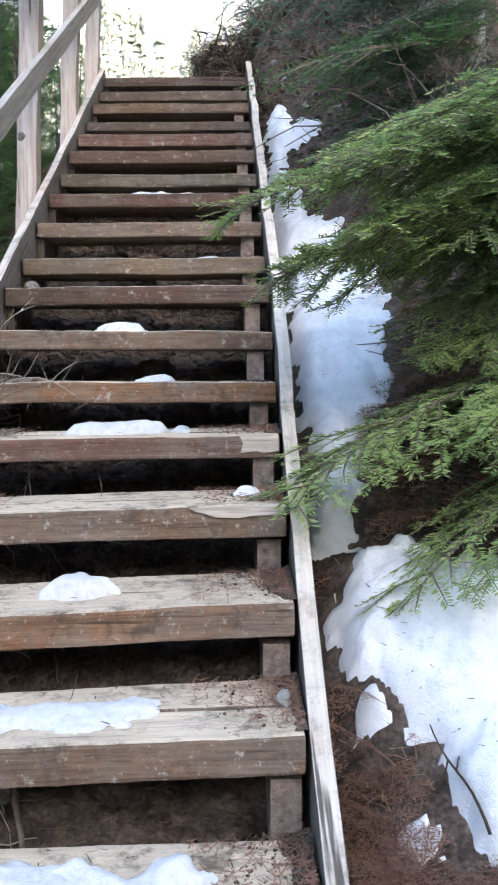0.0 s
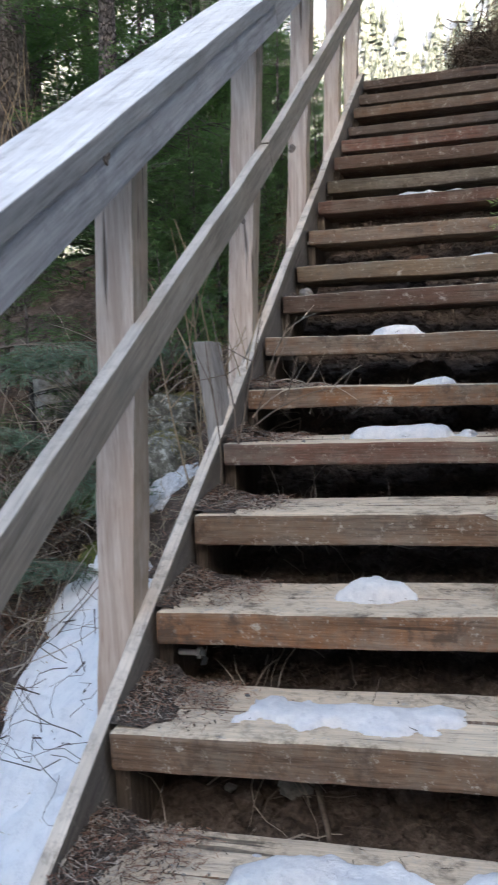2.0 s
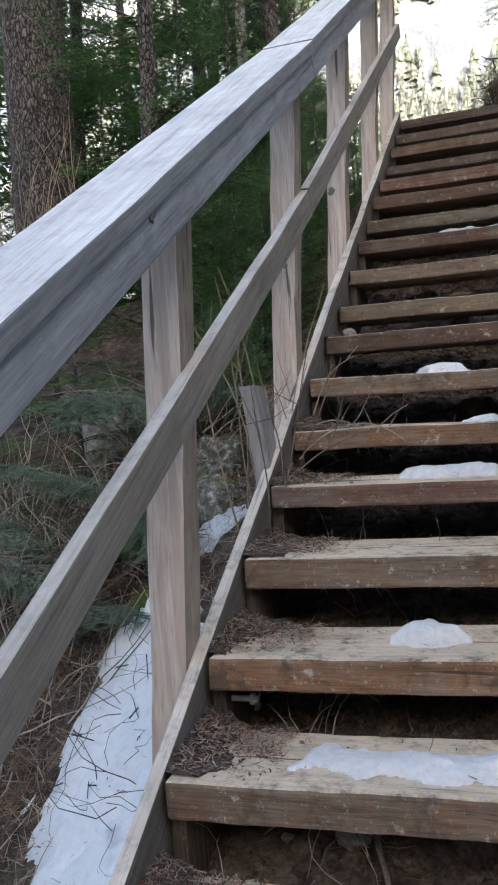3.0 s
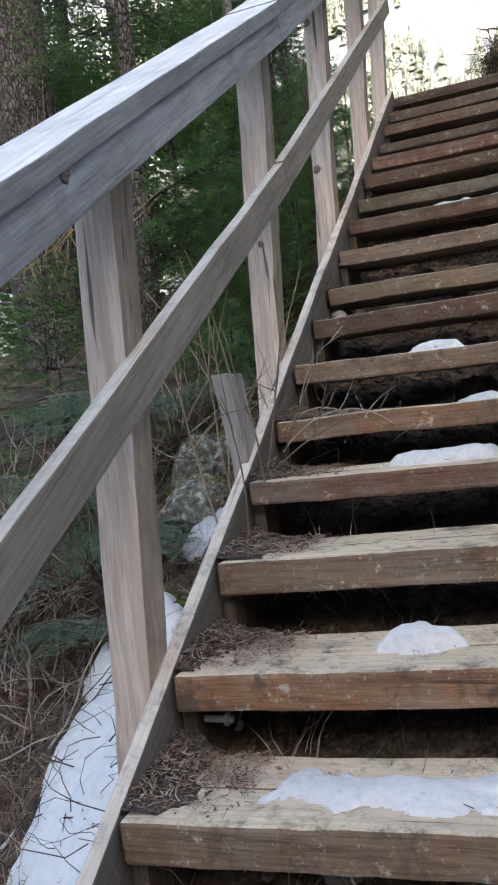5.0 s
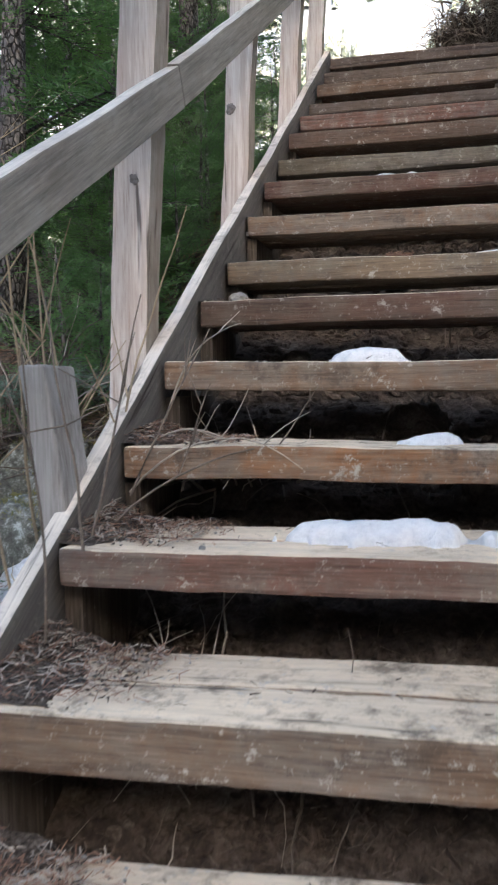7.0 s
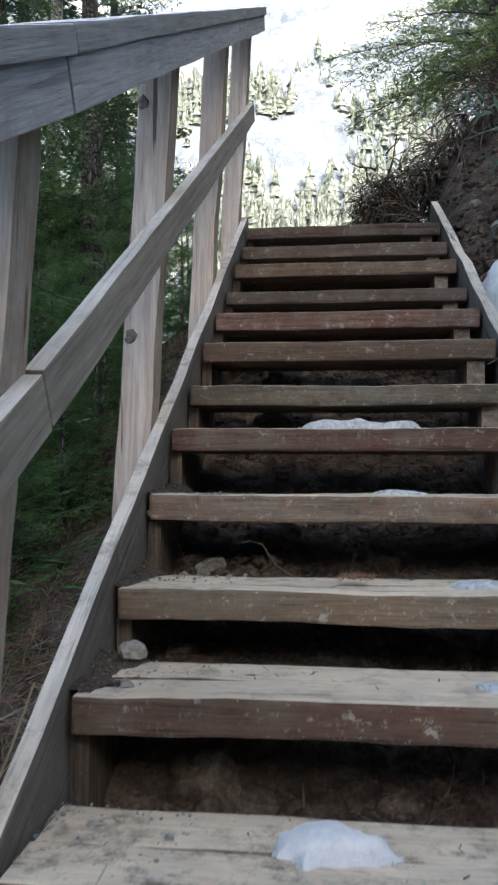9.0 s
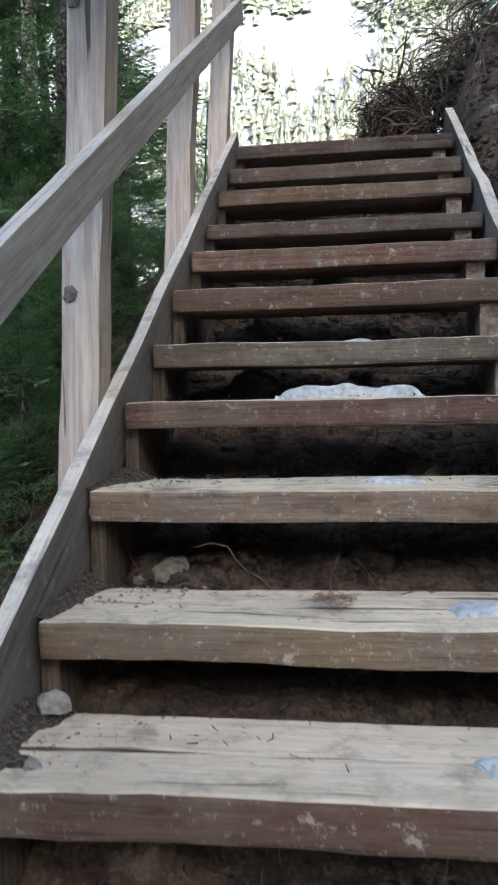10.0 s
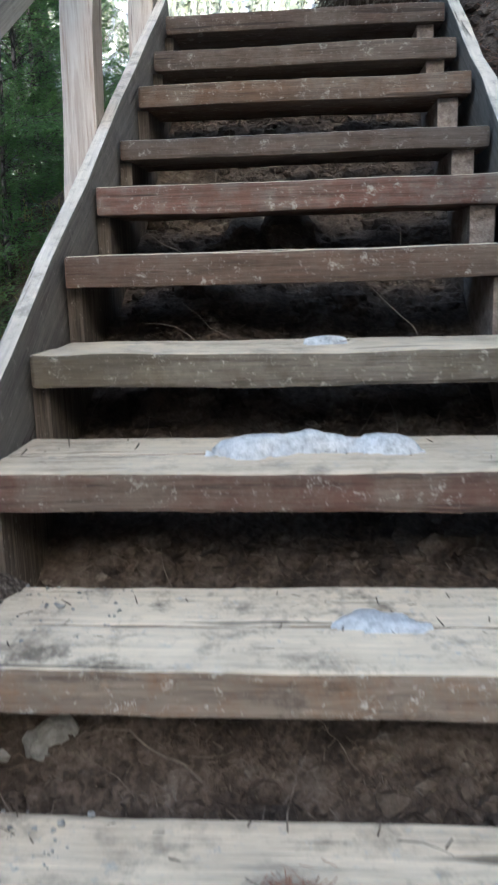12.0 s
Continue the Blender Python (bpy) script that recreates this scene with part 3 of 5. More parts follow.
on_treads = [(1, ((-0.42, 1.68, 0.17, 0.07), (-0.28, 1.66, 0.12, 0.06), (-0.13, 1.69, 0.075, 0.06)), 0.02), (2, ((-0.27, 1.985, 0.062, 0.058), (-0.3, 1.97, 0.1, 0.05)), 0.046),
             (4, ((-0.34, 2.6, 0.1, 0.06), (-0.2, 2.6, 0.13, 0.06)), 0.034), (5, ((-0.17, 2.9, 0.075, 0.05),), 0.027), (6, ((-0.35, 3.22, 0.085, 0.06), (-0.28, 3.2, 0.05, 0.03)), 0.034),
             (10, ((-0.36, 4.45, 0.09, 0.05), (-0.25, 4.47, 0.09, 0.025), (-0.13, 4.46, 0.07, 0.03)), 0.03), (9, ((-0.17, 4.16, 0.08, 0.04),), 0.012), (8, ((0.0, 3.83, 0.09, 0.05),), 0.018),
             (0, ((-0.36, 1.36, 0.2, 0.08), (-0.22, 1.36, 0.1, 0.07), (-0.02, 1.39, 0.06, 0.05)), 0.045), (7, ((-0.02, 3.5, 0.05, 0.04),), 0.008), (3, ((0.12, 2.33, 0.045, 0.03),), 0.02), (11, ((-0.22, 4.79, 0.05, 0.03),), 0.012)]
for i, blobs, thick in on_treads:
    snow_patch("snow_lump", blobs, thick, level(i), "small lump of half-melted snow on a tread", 0.008, i * 1.7, "snow on the treads", GREY_ICE if i > 6 else ICE)


# ---- conifers ----
def bough_template(seed, length=1.0, twigs=15, needle=0.03, width=0.006, gap=0.012, sub=True, sag=0.25, lean=False, bare=False):
    """One flat fir bough along +x: the stem's paths, and needles as slim blades."""
    g = np.random.default_rng(seed)
    t = np.linspace(0, 1, 9)
    main = np.stack([t * length, 0.05 * np.sin(t * 3 + seed) * length, -sag * t**2 * length + 0.08 * t * length], -1)
    paths, radii, lines = [main], [(0.009 * length, 0.002)], [(main, 0.3)]
    for k in range(twigs):
        s = 0.14 + 0.84 * (k + g.uniform(-0.3, 0.3)) / twigs
        p = np.array([np.interp(s, t, main[:, a]) for a in range(3)])
        for side in (-1, 1):
            if g.random() < 0.12:
                continue
            ln = length * (0.42 * (1 - s) ** 0.8 + 0.09) * g.uniform(0.65, 1.15)
            ang = side * radians(g.uniform(38, 62))
            d = np.array([math.cos(ang), math.sin(ang), g.uniform(-0.25, 0.05)])
            q = wander(p, d, ln, 5, 0.09, 0.35, g)
            if not bare:
                paths.append(q[::2] if lean else q)
                radii.append((0.0035 * length, 0.001))
            lines.append((q, 0.05))
            if sub and ln > 0.13 * length:
                for m in range(int(ln / (0.05 * length))):
                    u = 0.2 + 0.75 * g.random()
                    o = np.array([np.interp(u, np.linspace(0, 1, 6), q[:, a]) for a in range(3)])
                    a2 = ang + g.choice((-1, 1)) * radians(g.uniform(30, 55))
                    r = wander(o, (math.cos(a2), math.sin(a2), g.uniform(-0.3, 0.1)), ln * (1 - u) * 0.6 + 0.05 * length, 3, 0.08, 0.25, g)
                    if not lean:
                        paths.append(r)
                        radii.append((0.0018 * length, 0.0008))
                    lines.append((r, 0.0))
    quads = []
    for q, skip in lines:
        seg = np.linalg.norm(np.diff(q, axis=0), axis=1)
        total = seg.sum()
        n = max(2, int(total * (1 - skip) / gap))
        s = np.linspace(skip, 1, n)
        cum = np.r_[0, np.cumsum(seg)] / total
        P = np.stack([np.interp(s, cum, q[:, a]) for a in range(3)], -1)
        D = np.gradient(P, axis=0)
        D /= np.linalg.norm(D, axis=1)[:, None] + 1e-9
        S = np.cross(D, [0, 0, 1.0])
        S /= np.linalg.norm(S, axis=1)[:, None] + 1e-9
        U = np.cross(S, D)
        for side in (-1, 1):
            w = (0.62 * D + side * 0.78 * S * g.uniform(0.7, 1.2, (n, 1)) + U * g.uniform(-0.15, 0.4, (n, 1)))
            w /= np.linalg.norm(w, axis=1)[:, None]
            ln = needle * g.uniform(0.7, 1.15, (n, 1)) * np.clip(1.25 - 0.5 * s, 0.5, 1)[:, None]
            flat = np.cross(w, U + g.normal(0, 0.35, (n, 3)))
            flat /= np.linalg.norm(flat, axis=1)[:, None]
            a, b, c = P, P + w * ln * 0.55 + flat * width, P + w * ln
            e = P + w * ln * 0.55 - flat * width
            quads.append(np.stack([a, b, c, e], 1))
    Q = np.concatenate(quads)
    sv, sf = tubes(paths, radii, 3)
    return sv, sf, Q.reshape(-1, 3), np.arange(len(Q) * 4).reshape(-1, 4)


def spin(origin, az, up, roll=0.0, scale=1.0):
    m = Euler((roll, -up, az)).to_matrix()
    return np.array(m) * scale, np.array(origin)


def gather(items):
    """Join arrays of (vertices, faces)."""
    vs, fs, base = [], [], 0
    for v, f in items:
        vs.append(v)
        fs.append(f + base)
        base += len(v)
    return np.concatenate(vs), np.concatenate(fs)


FINE = [bough_template(s, 1.0, 22, 0.026, 0.0024, 0.0072) for s in (1, 2, 3)]
ROUGH = [bough_template(s, 1.0, 11, 0.06, 0.0048, 0.056, True, lean=True) for s in (11, 12, 13)]
MEDIUM = [bough_template(s, 1.0, 13, 0.046, 0.0034, 0.033, True, lean=True) for s in (31, 32, 33)]
COARSE = [bough_template(s, 1.0, 9, 0.1, 0.0105, 0.165, True, lean=True, bare=True) for s in (21, 22, 23)]


def conifer(place, tall, radius, trunk_r, low, boughs, leaf, bark, label, seed, bald=0.0, keep=None, kind=ROUGH, trunk_bend=0.02, group="", reach_up=0.05):
    """A fir: tapered trunk, and a crown of drooping boughs that shorten towards the tip."""
    g = np.random.default_rng(seed)
    x, y = place
    z = float(land(x, y)) - 0.15
    tree = thing("fir_tree", (x, y, z), label, "tree", group)
    trunk = wander((x, y, z), (g.normal(0, 0.02), g.normal(0, 0.02), 1), tall, 12, trunk_bend, 0, g)
    solid = [tubes([trunk], [(trunk_r, trunk_r * 0.12)], 14)]
    leaves = []
    for k in range(boughs):
        s = low + (0.98 - low) * (k + g.random()) / boughs
        ln = radius * ((1 - s) / (1 - low)) ** 0.75 * g.uniform(0.7, 1.15) + 0.12 * radius
        az = g.uniform(0, 2 * math.pi)
        if keep and not keep(az, s):
            continue
        p = np.array([np.interp(s, np.linspace(0, 1, 13), trunk[:, a]) for a in range(3)])
        m, o = spin(p, az, reach_up + g.normal(0, 0.1) + 0.5 * s, g.normal(0, 0.2), ln)
        sv, sf, lv, lf = kind[g.integers(0, 3)]
        solid.append((sv @ m.T + o, sf))
        if g.random() >= bald:
            leaves.append((lv @ m.T + o, lf))
    v, f = gather(solid)
    under(mesh_ob("trunk", v, f, bark, True), tree)
    v, f = gather(leaves)
    under(mesh_ob("crown", v, f, leaf), tree)
    return tree


def aimed_bough(parent, root, tip, leaf, kind, roll=0.0, name="bough", bark=None):
    """A bough that grows from root to tip: stems and needles in one mesh."""
    root, tip = Vector(root), Vector(tip)
    sv, sf, lv, lf = (FINE + MEDIUM)[kind]
    way = tip - root
    q = way.to_track_quat("X", "Z").to_matrix() @ Euler((roll, -0.17, 0)).to_matrix()
    m, o = np.array(q) * way.length, np.array(root)
    v, f = gather([(lv @ m.T + o, lf), (sv @ m.T + o, sf)])
    ob = mesh_ob(name, v, f, leaf)
    ob.data.materials.append(bark or TWIG)
    ob.data.polygons.foreach_set("material_index", np.r_[np.zeros(len(lf), np.int32), np.ones(len(sf), np.int32)])
    return under(ob, parent) if parent else ob


# the dark wood beyond the handrail
conifer((-3.63, 6.0), 15, 2.2, 0.3, 0.3, 60, DARK_GREEN, BARK, "tall dark fir with a thick scaly trunk", 101, group="firs below the stairs")
conifer((-2.6, 8.0), 9, 1.3, 0.075, 0.45, 50, DARK_GREEN, PALE_BARK, "slim fir with a lichen-grey trunk", 102, group="firs below the stairs")
WOOD = [(-2.5, 5.4, 5, 1.3), (-3.2, 8.6, 7, 1.7), (-2.0, 7.4, 6, 1.0), (-4.8, 8.4, 8, 1.9), (-2.6, 10.8, 8, 1.7), (-6.5, 10.5, 10, 2.2),
        (-4.3, 13, 9, 2.0), (-3.5, 10.0, 8, 1.6), (-5.3, 11.4, 10, 2.0), (-4.2, 6.9, 7, 1.6)]
for k, (x, y, tall, r) in enumerate(WOOD):
    conifer((x, y), tall, r, 0.05 + 0.009 * tall, 0.02, 46, DARK_GREEN if k % 3 else MID_GREEN, BARK, "dense dark green fir with drooping boughs", 110 + k, group="firs below the stairs", kind=COARSE if y > 8.2 else ROUGH)
SAPLINGS = [(-2.3, 3.9, 1.3, 0.55), (-2.9, 4.6, 1.6, 0.7), (-1.75, 5.0, 1.3, 0.5), (-3.0, 3.2, 1.2, 0.6), (-2.2, 6.2, 1.7, 0.6), (-1.5, 6.4, 1.5, 0.45), (-3.6, 4.2, 1.8, 0.8), (-2.7, 2.4, 0.9, 0.5),
            (-1.5, 4.75, 0.9, 0.42), (-1.68, 5.35, 1.3, 0.5), (-1.5, 5.95, 1.2, 0.45), (-2.0, 5.7, 1.6, 0.6), (-1.5, 4.3, 0.7, 0.36), (-1.6, 6.9, 1.5, 0.5),
            (-1.42, 5.1, 0.8, 0.38), (-1.45, 5.6, 0.9, 0.4), (-1.75, 4.5, 0.9, 0.42), (-1.42, 6.15, 0.9, 0.38), (-1.9, 5.2, 1.0, 0.5), (-1.8, 6.0, 1.2, 0.5),
            (-2.3, 7.0, 3.0, 0.9), (-2.0, 8.3, 3.4, 0.9), (-2.7, 6.6, 3.4, 0.9), (-1.75, 7.6, 2.0, 0.6), (-2.4, 9.2, 4.2, 1.1), (-1.45, 8.6, 1.9, 0.6), (-1.35, 7.6, 1.4, 0.5), (-1.3, 7.0, 1.0, 0.42)]
for k, (x, y, tall, r) in enumerate(SAPLINGS):
    conifer((x, y), tall, r, 0.012 + 0.006 * tall, 0.03, 30 if tall < 1.9 else 42, BUSH_GREEN if k % 2 or k > 7 else MID_GREEN, BARK, "low young fir among dead twigs", 160 + k, reach_up=0.05 if k < 8 else 0.4, group="saplings below the stairs", kind=ROUGH)
# the fir that hangs over the stairs from the bank
over = thing("fir_tree", (1.5, 2.45, 1.1), "bright green fir whose boughs hang over the stairs", "tree", "firs on the bank")
v, f = tubes([wander((1.5, 2.45, 1.1), (0.02, 0, 1), 6, 10, 0.03)], [(0.08, 0.015)], 14)
under(mesh_ob("trunk", v, f, PALE_BARK, True), over)
BOUGHS = [((1.48, 2.45, 2.2), (0.12, 2.2, 1.86), 0), ((1.45, 2.5, 2.0), (0.2, 2.3, 1.68), 1), ((1.5, 2.5, 2.4), (0.38, 2.45, 2.02), 1),
          ((1.45, 2.4, 1.55), (0.22, 2.12, 1.08), 2), ((1.45, 2.35, 1.45), (0.5, 1.95, 0.86), 0),
          ((1.5, 2.4, 2.2), (0.68, 2.0, 1.72), 0), ((1.5, 2.45, 1.9), (2.4, 2.3, 1.8), 2),
          ((1.5, 2.4, 2.05), (0.36, 2.15, 1.74), 2), ((1.5, 2.45, 1.85), (0.6, 2.45, 1.52), 0), ((1.5, 2.5, 1.75), (0.7, 2.6, 1.42), 1), ((1.5, 2.4, 1.95), (0.72, 2.3, 1.62), 2), ((1.4, 2.35, 1.62), (0.62, 2.3, 1.44), 1),
          ((1.5, 2.5, 2.1), (0.55, 2.55, 1.7), 2), ((1.5, 2.5, 2.3), (0.8, 2.3, 1.95), 1), ((1.45, 2.3, 1.7), (0.75, 1.85, 1.25), 1), ((1.5, 2.5, 2.25), (0.5, 2.6, 1.88), 0)]
for k, (root, tip, kind) in enumerate(BOUGHS):
    aimed_bough(over, root, tip, NEAR_GREEN, kind, 0.25 * math.sin(k * 2.1))
slim = conifer((1.42, 4.5), 6.5, 1.1, 0.062, 0.12, 70, BLUE_GREEN, PALE_BARK, "young fir with a slim lichen-grey trunk", 132, group="firs on the bank", bald=0.3)
for k, (root, tip) in enumerate((((1.42, 4.5, 3.1), (0.5, 4.2, 2.85)), ((1.42, 4.5, 2.9), (0.62, 4.3, 2.55)), ((1.42, 4.5, 3.2), (0.8, 3.9, 2.95)), ((1.42, 4.5, 2.85), (0.95, 3.9, 2.55)), ((1.42, 4.5, 3.5), (0.7, 4.3, 3.2)), ((1.42, 4.5, 3.7), (1.0, 3.8, 3.4)))):
    aimed_bough(slim, root, tip, BLUE_GREEN, k % 3, 0.3 * math.sin(k))
for k in range(11):
    root = Vector((1.42, 4.5, 2.75 + 0.13 * k))
    tip = root + Vector((-0.75 + 0.3 * math.sin(k * 2.4), -0.5 + 0.55 * math.cos(k * 1.7), -0.28 - 0.1 * math.sin(k)))
    aimed_bough(slim, root, tip, BLUE_GREEN if k % 2 else MID_GREEN, 3 + k % 3, 0.3 * math.sin(k * 1.3))
conifer((2.5, 5.8), 8, 1.5, 0.1, 0.06, 56, MID_GREEN, BARK, "green fir on the bank", 133, group="firs on the bank")
conifer((0.85, 7.9), 4.4, 1.2, 0.06, 0.04, 140, NEAR_GREEN, BARK, "bright green fir above the stair head", 135, group="firs on the bank", kind=MEDIUM)
conifer((2.2, 9.3), 7, 1.4, 0.1, 0.08, 34, NEAR_GREEN, BARK, "green fir at the top of the bank", 134, group="firs on the bank")
# ---- the far side of the valley ----
def mountain():
    m, n, l, b = material("snowy_mountain", 0.9, 0.1)
    at, steep = coords(n, l), coords(n, l, (1.0, 0.35, 0.35))
    big, fine = noise_tex(n, l, at, 0.022, 6, 0.6, 0.8), noise_tex(n, l, steep, 0.2, 10, 0.8, 0.3)
    rocks = ramp(n, l, mix(n, l, 0.55, big, fine), (0.4, 0.0), (0.475, 1.0))
    col = mix(n, l, rocks, (0.84, 0.87, 0.9), mix(n, l, ramp(n, l, fine, (0.35, 0.0), (0.65, 1.0)), (0.06, 0.075, 0.1), (0.28, 0.31, 0.36)))
    l.new(col, b.inputs["Base Color"])
    xs, ys = np.linspace(-260, 200, 120), np.linspace(120, 420, 80)
    X, Y = np.meshgrid(xs, ys)
    Z = -45 + (Y - 120) * 1.12 + 9 * lump(X, Y, 0.03) + 4 * lump(X, Y, 0.09, 2) + 1.5 * lump(X, Y, 0.3, 4)
    k = len(xs)
    i, j = np.meshgrid(np.arange(len(ys) - 1), np.arange(k - 1), indexing="ij")
    F = np.stack([i * k + j, i * k + j + 1, (i + 1) * k + j + 1, (i + 1) * k + j], -1).reshape(-1, 4)
    ob = mesh_ob("mountain", np.stack([X, Y, Z], -1).reshape(-1, 3), F, m, True)
    return tagged(ob, "steep snowy mountainside with rock outcrops across the valley", "mountain", kind="structure")


mountain()


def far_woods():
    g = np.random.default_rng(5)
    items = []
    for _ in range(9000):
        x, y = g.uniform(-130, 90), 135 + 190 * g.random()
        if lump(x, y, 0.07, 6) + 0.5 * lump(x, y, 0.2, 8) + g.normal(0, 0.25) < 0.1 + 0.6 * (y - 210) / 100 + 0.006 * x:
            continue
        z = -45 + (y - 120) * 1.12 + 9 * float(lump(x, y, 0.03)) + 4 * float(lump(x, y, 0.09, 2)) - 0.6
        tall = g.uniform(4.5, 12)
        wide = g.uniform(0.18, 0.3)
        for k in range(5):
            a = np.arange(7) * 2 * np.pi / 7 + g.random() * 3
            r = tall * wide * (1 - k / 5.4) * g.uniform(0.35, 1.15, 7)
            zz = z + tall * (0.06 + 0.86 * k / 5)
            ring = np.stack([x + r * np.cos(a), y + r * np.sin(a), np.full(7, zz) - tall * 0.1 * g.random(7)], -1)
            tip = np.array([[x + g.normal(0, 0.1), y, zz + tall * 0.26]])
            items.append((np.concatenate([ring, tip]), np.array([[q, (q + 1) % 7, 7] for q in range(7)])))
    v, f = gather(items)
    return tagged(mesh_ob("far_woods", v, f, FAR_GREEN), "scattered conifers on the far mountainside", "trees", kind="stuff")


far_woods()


# ---- the root plate and brush at the head of the stairs ----
def tangle(name, centres, count, length, thick, mat, label, category, seed, droop=0.6, kind="", up=0.3, bend=0.35, radial=0.8):
    """Crooked dead twigs that start round some centres (x, y, z, rx, ry, rz)."""
    g = np.random.default_rng(seed)
    paths, radii = [], []
    for _ in range(count):
        x, y, z, rx, ry, rz = centres[g.integers(0, len(centres))]
        d = g.normal(0, 1, 3)
        d /= np.linalg.norm(d)
        p = np.array([x, y, z]) + d * [rx, ry, rz] * g.random() ** 0.4
        way = d * radial + g.normal(0, 0.5, 3) + [0, 0, up]
        ln = length * g.uniform(0.4, 1.3)
        paths.append(wander(p, way, ln, 6, bend, droop, g))
        r = thick * g.uniform(0.5, 1.5)
        radii.append((r, r * 0.3))
    v, f = tubes(paths, radii, 4)
    return tagged(mesh_ob(name, v, f, mat, True), label, category, kind=kind)


def rock(name, place, size, mat, label, seed, flat=0.75, sharp=0.35, group=""):
    """A broken stone: a faceted ball, cut by a few planes."""
    g = np.random.default_rng(seed)
    bm = bmesh.new()
    bmesh.ops.create_icosphere(bm, subdivisions=5 if max(size) > 0.1 else 3, radius=1.0)
    big = max(size) > 0.1
    cuts = [(Vector(g.normal(0, 1, 3)).normalized(), g.uniform(0.62, 0.95) if big else g.uniform(0.42, 0.8)) for _ in range(7 if big else 11)]
    off = Vector(g.uniform(0, 50, 3))
    for v in bm.verts:
        for n, d in cuts:
            over = v.co.dot(n) - d
            if over > 0:
                v.co -= n * over * (0.75 if big else 0.92)
        v.co += noise.noise_vector(v.co * 1.7 + off) * 0.2 + noise.noise_vector(v.co * 4.5 + off) * 0.09 + noise.noise_vector(v.co * 11 + off) * 0.045
        v.co = Vector((v.co.x * size[0], v.co.y * size[1], v.co.z * size[2]))
    bm.transform(Matrix.Translation(place) @ Matrix.Rotation(g.uniform(0, 6), 4, "Z"))
    ob = tagged(bm_ob(name, bm, mat, big), label, "rock", group)
    if big and mat in (MOSS, LICHEN):
        me = ob.data
        N = np.array([v.normal for v in me.vertices])
        P = np.array([v.co for v in me.vertices])
        keep = np.where(N[:, 2] + g.normal(0, 0.25, len(N)) > (-0.1 if mat is MOSS else 0.72))[0]
        pick = keep[g.integers(0, len(keep), 5200 if mat is MOSS else 1400)]
        A = P[pick] + g.normal(0, 0.006, (len(pick), 3))
        D = N[pick] + g.normal(0, 0.55, (len(pick), 3))
        D /= np.linalg.norm(D, axis=1)[:, None]
        S = np.cross(D, g.normal(0, 1, D.shape))
        S *= 0.0016 / (np.linalg.norm(S, axis=1)[:, None] + 1e-9)
        L = g.uniform(0.008, 0.026, (len(pick), 1))
        Q = np.stack([A - S - D * 0.004, A + S - D * 0.004, A + D * L], 1).reshape(-1, 3)
        under(mesh_ob("moss", Q, np.arange(len(Q)).reshape(-1, 3), YELLOW_GREEN), ob, "short yellow-green moss")
    return ob


def resting(x, y, sink):
    return (x, y, float(land(x, y)) + sink)


rock("earth_clod", (0.08, 7.55, 3.86), (0.26, 0.2, 0.3), EARTH, "dark clod of earth held by torn roots", 301)
tangle("root_plate", [(-0.1, 7.35, 3.92, 0.1, 0.16, 0.2), (0.02, 7.38, 4.02, 0.14, 0.18, 0.2), (0.2, 7.42, 4.1, 0.18, 0.2, 0.18), (0.36, 7.4, 4.16, 0.16, 0.2, 0.16)], 1300, 0.2, 0.0034, DARK_TWIG, "torn-up mass of tangled dark roots at the stair head", "roots", 302, 1.2, up=-0.2, bend=0.8, radial=0.25)
tangle("root_plate", [(-0.06, 7.3, 4.02, 0.12, 0.14, 0.16), (0.2, 7.34, 4.14, 0.2, 0.16, 0.16), (0.42, 7.3, 4.2, 0.18, 0.2, 0.14)], 420, 0.26, 0.004, TWIG, "drooping brown roots with earth in them", "roots", 331, 1.3, up=-0.1, bend=0.6, radial=0.4)
branch_paths = [((-0.02, 7.35, 4.1), (0.1, 0, 1), 0.42, 0.0), ((-0.05, 7.35, 4.25), (-0.7, 0, 0.25), 0.2, -0.2), ((0.02, 7.35, 4.36), (0.5, 0, 0.6), 0.16, -0.2)]
g = np.random.default_rng(44)
v, f = tubes([wander(p, way, ln, 7, 0.3, sag, g) for p, way, ln, sag in branch_paths], [(0.012, 0.004), (0.008, 0.003), (0.007, 0.002)], 6)
tagged(mesh_ob("dead_branch", v, f, DARK_TWIG, True), "bare crooked branch sticking out of the roots", "branch")
tangle("brushwood", [(x, y, float(land(x, y)) + 0.02, 0.25, 0.3, 0.04) for x, y in ((0.45, 7.4), (0.8, 7.2), (1.1, 7.4), (1.0, 6.3), (1.3, 6.8))], 420, 0.35, 0.004, TWIG, "dead brushwood trailing down the bank", "twigs", 303, 0.9, "stuff")
tangle("dead_branches", [(1.0, 4.6, 2.75, 0.35, 0.5, 0.12), (1.1, 3.8, 2.35, 0.3, 0.5, 0.12), (1.0, 5.4, 3.3, 0.35, 0.4, 0.15), (1.2, 2.9, 1.85, 0.2, 0.3, 0.08)], 520, 0.55, 0.004, TWIG,
       "dead brown twigs lying on the bank", "twigs", 304, 0.5, "stuff")
left_thicket = [(x, y, float(land(x, y)) + 0.18, 0.35, 0.4, 0.2) for x, y in ((-1.9, 2.5), (-2.2, 3.0), (-1.9, 3.3), (-2.6, 3.6), (-2.3, 2.0), (-1.7, 3.9), (-1.8, 1.6))]
tangle("dead_twigs", left_thicket, 700, 0.5, 0.003, GREY_TWIG, "thicket of pale dead twigs", "twigs", 309, 0.3, "stuff", up=0.7, bend=0.3)
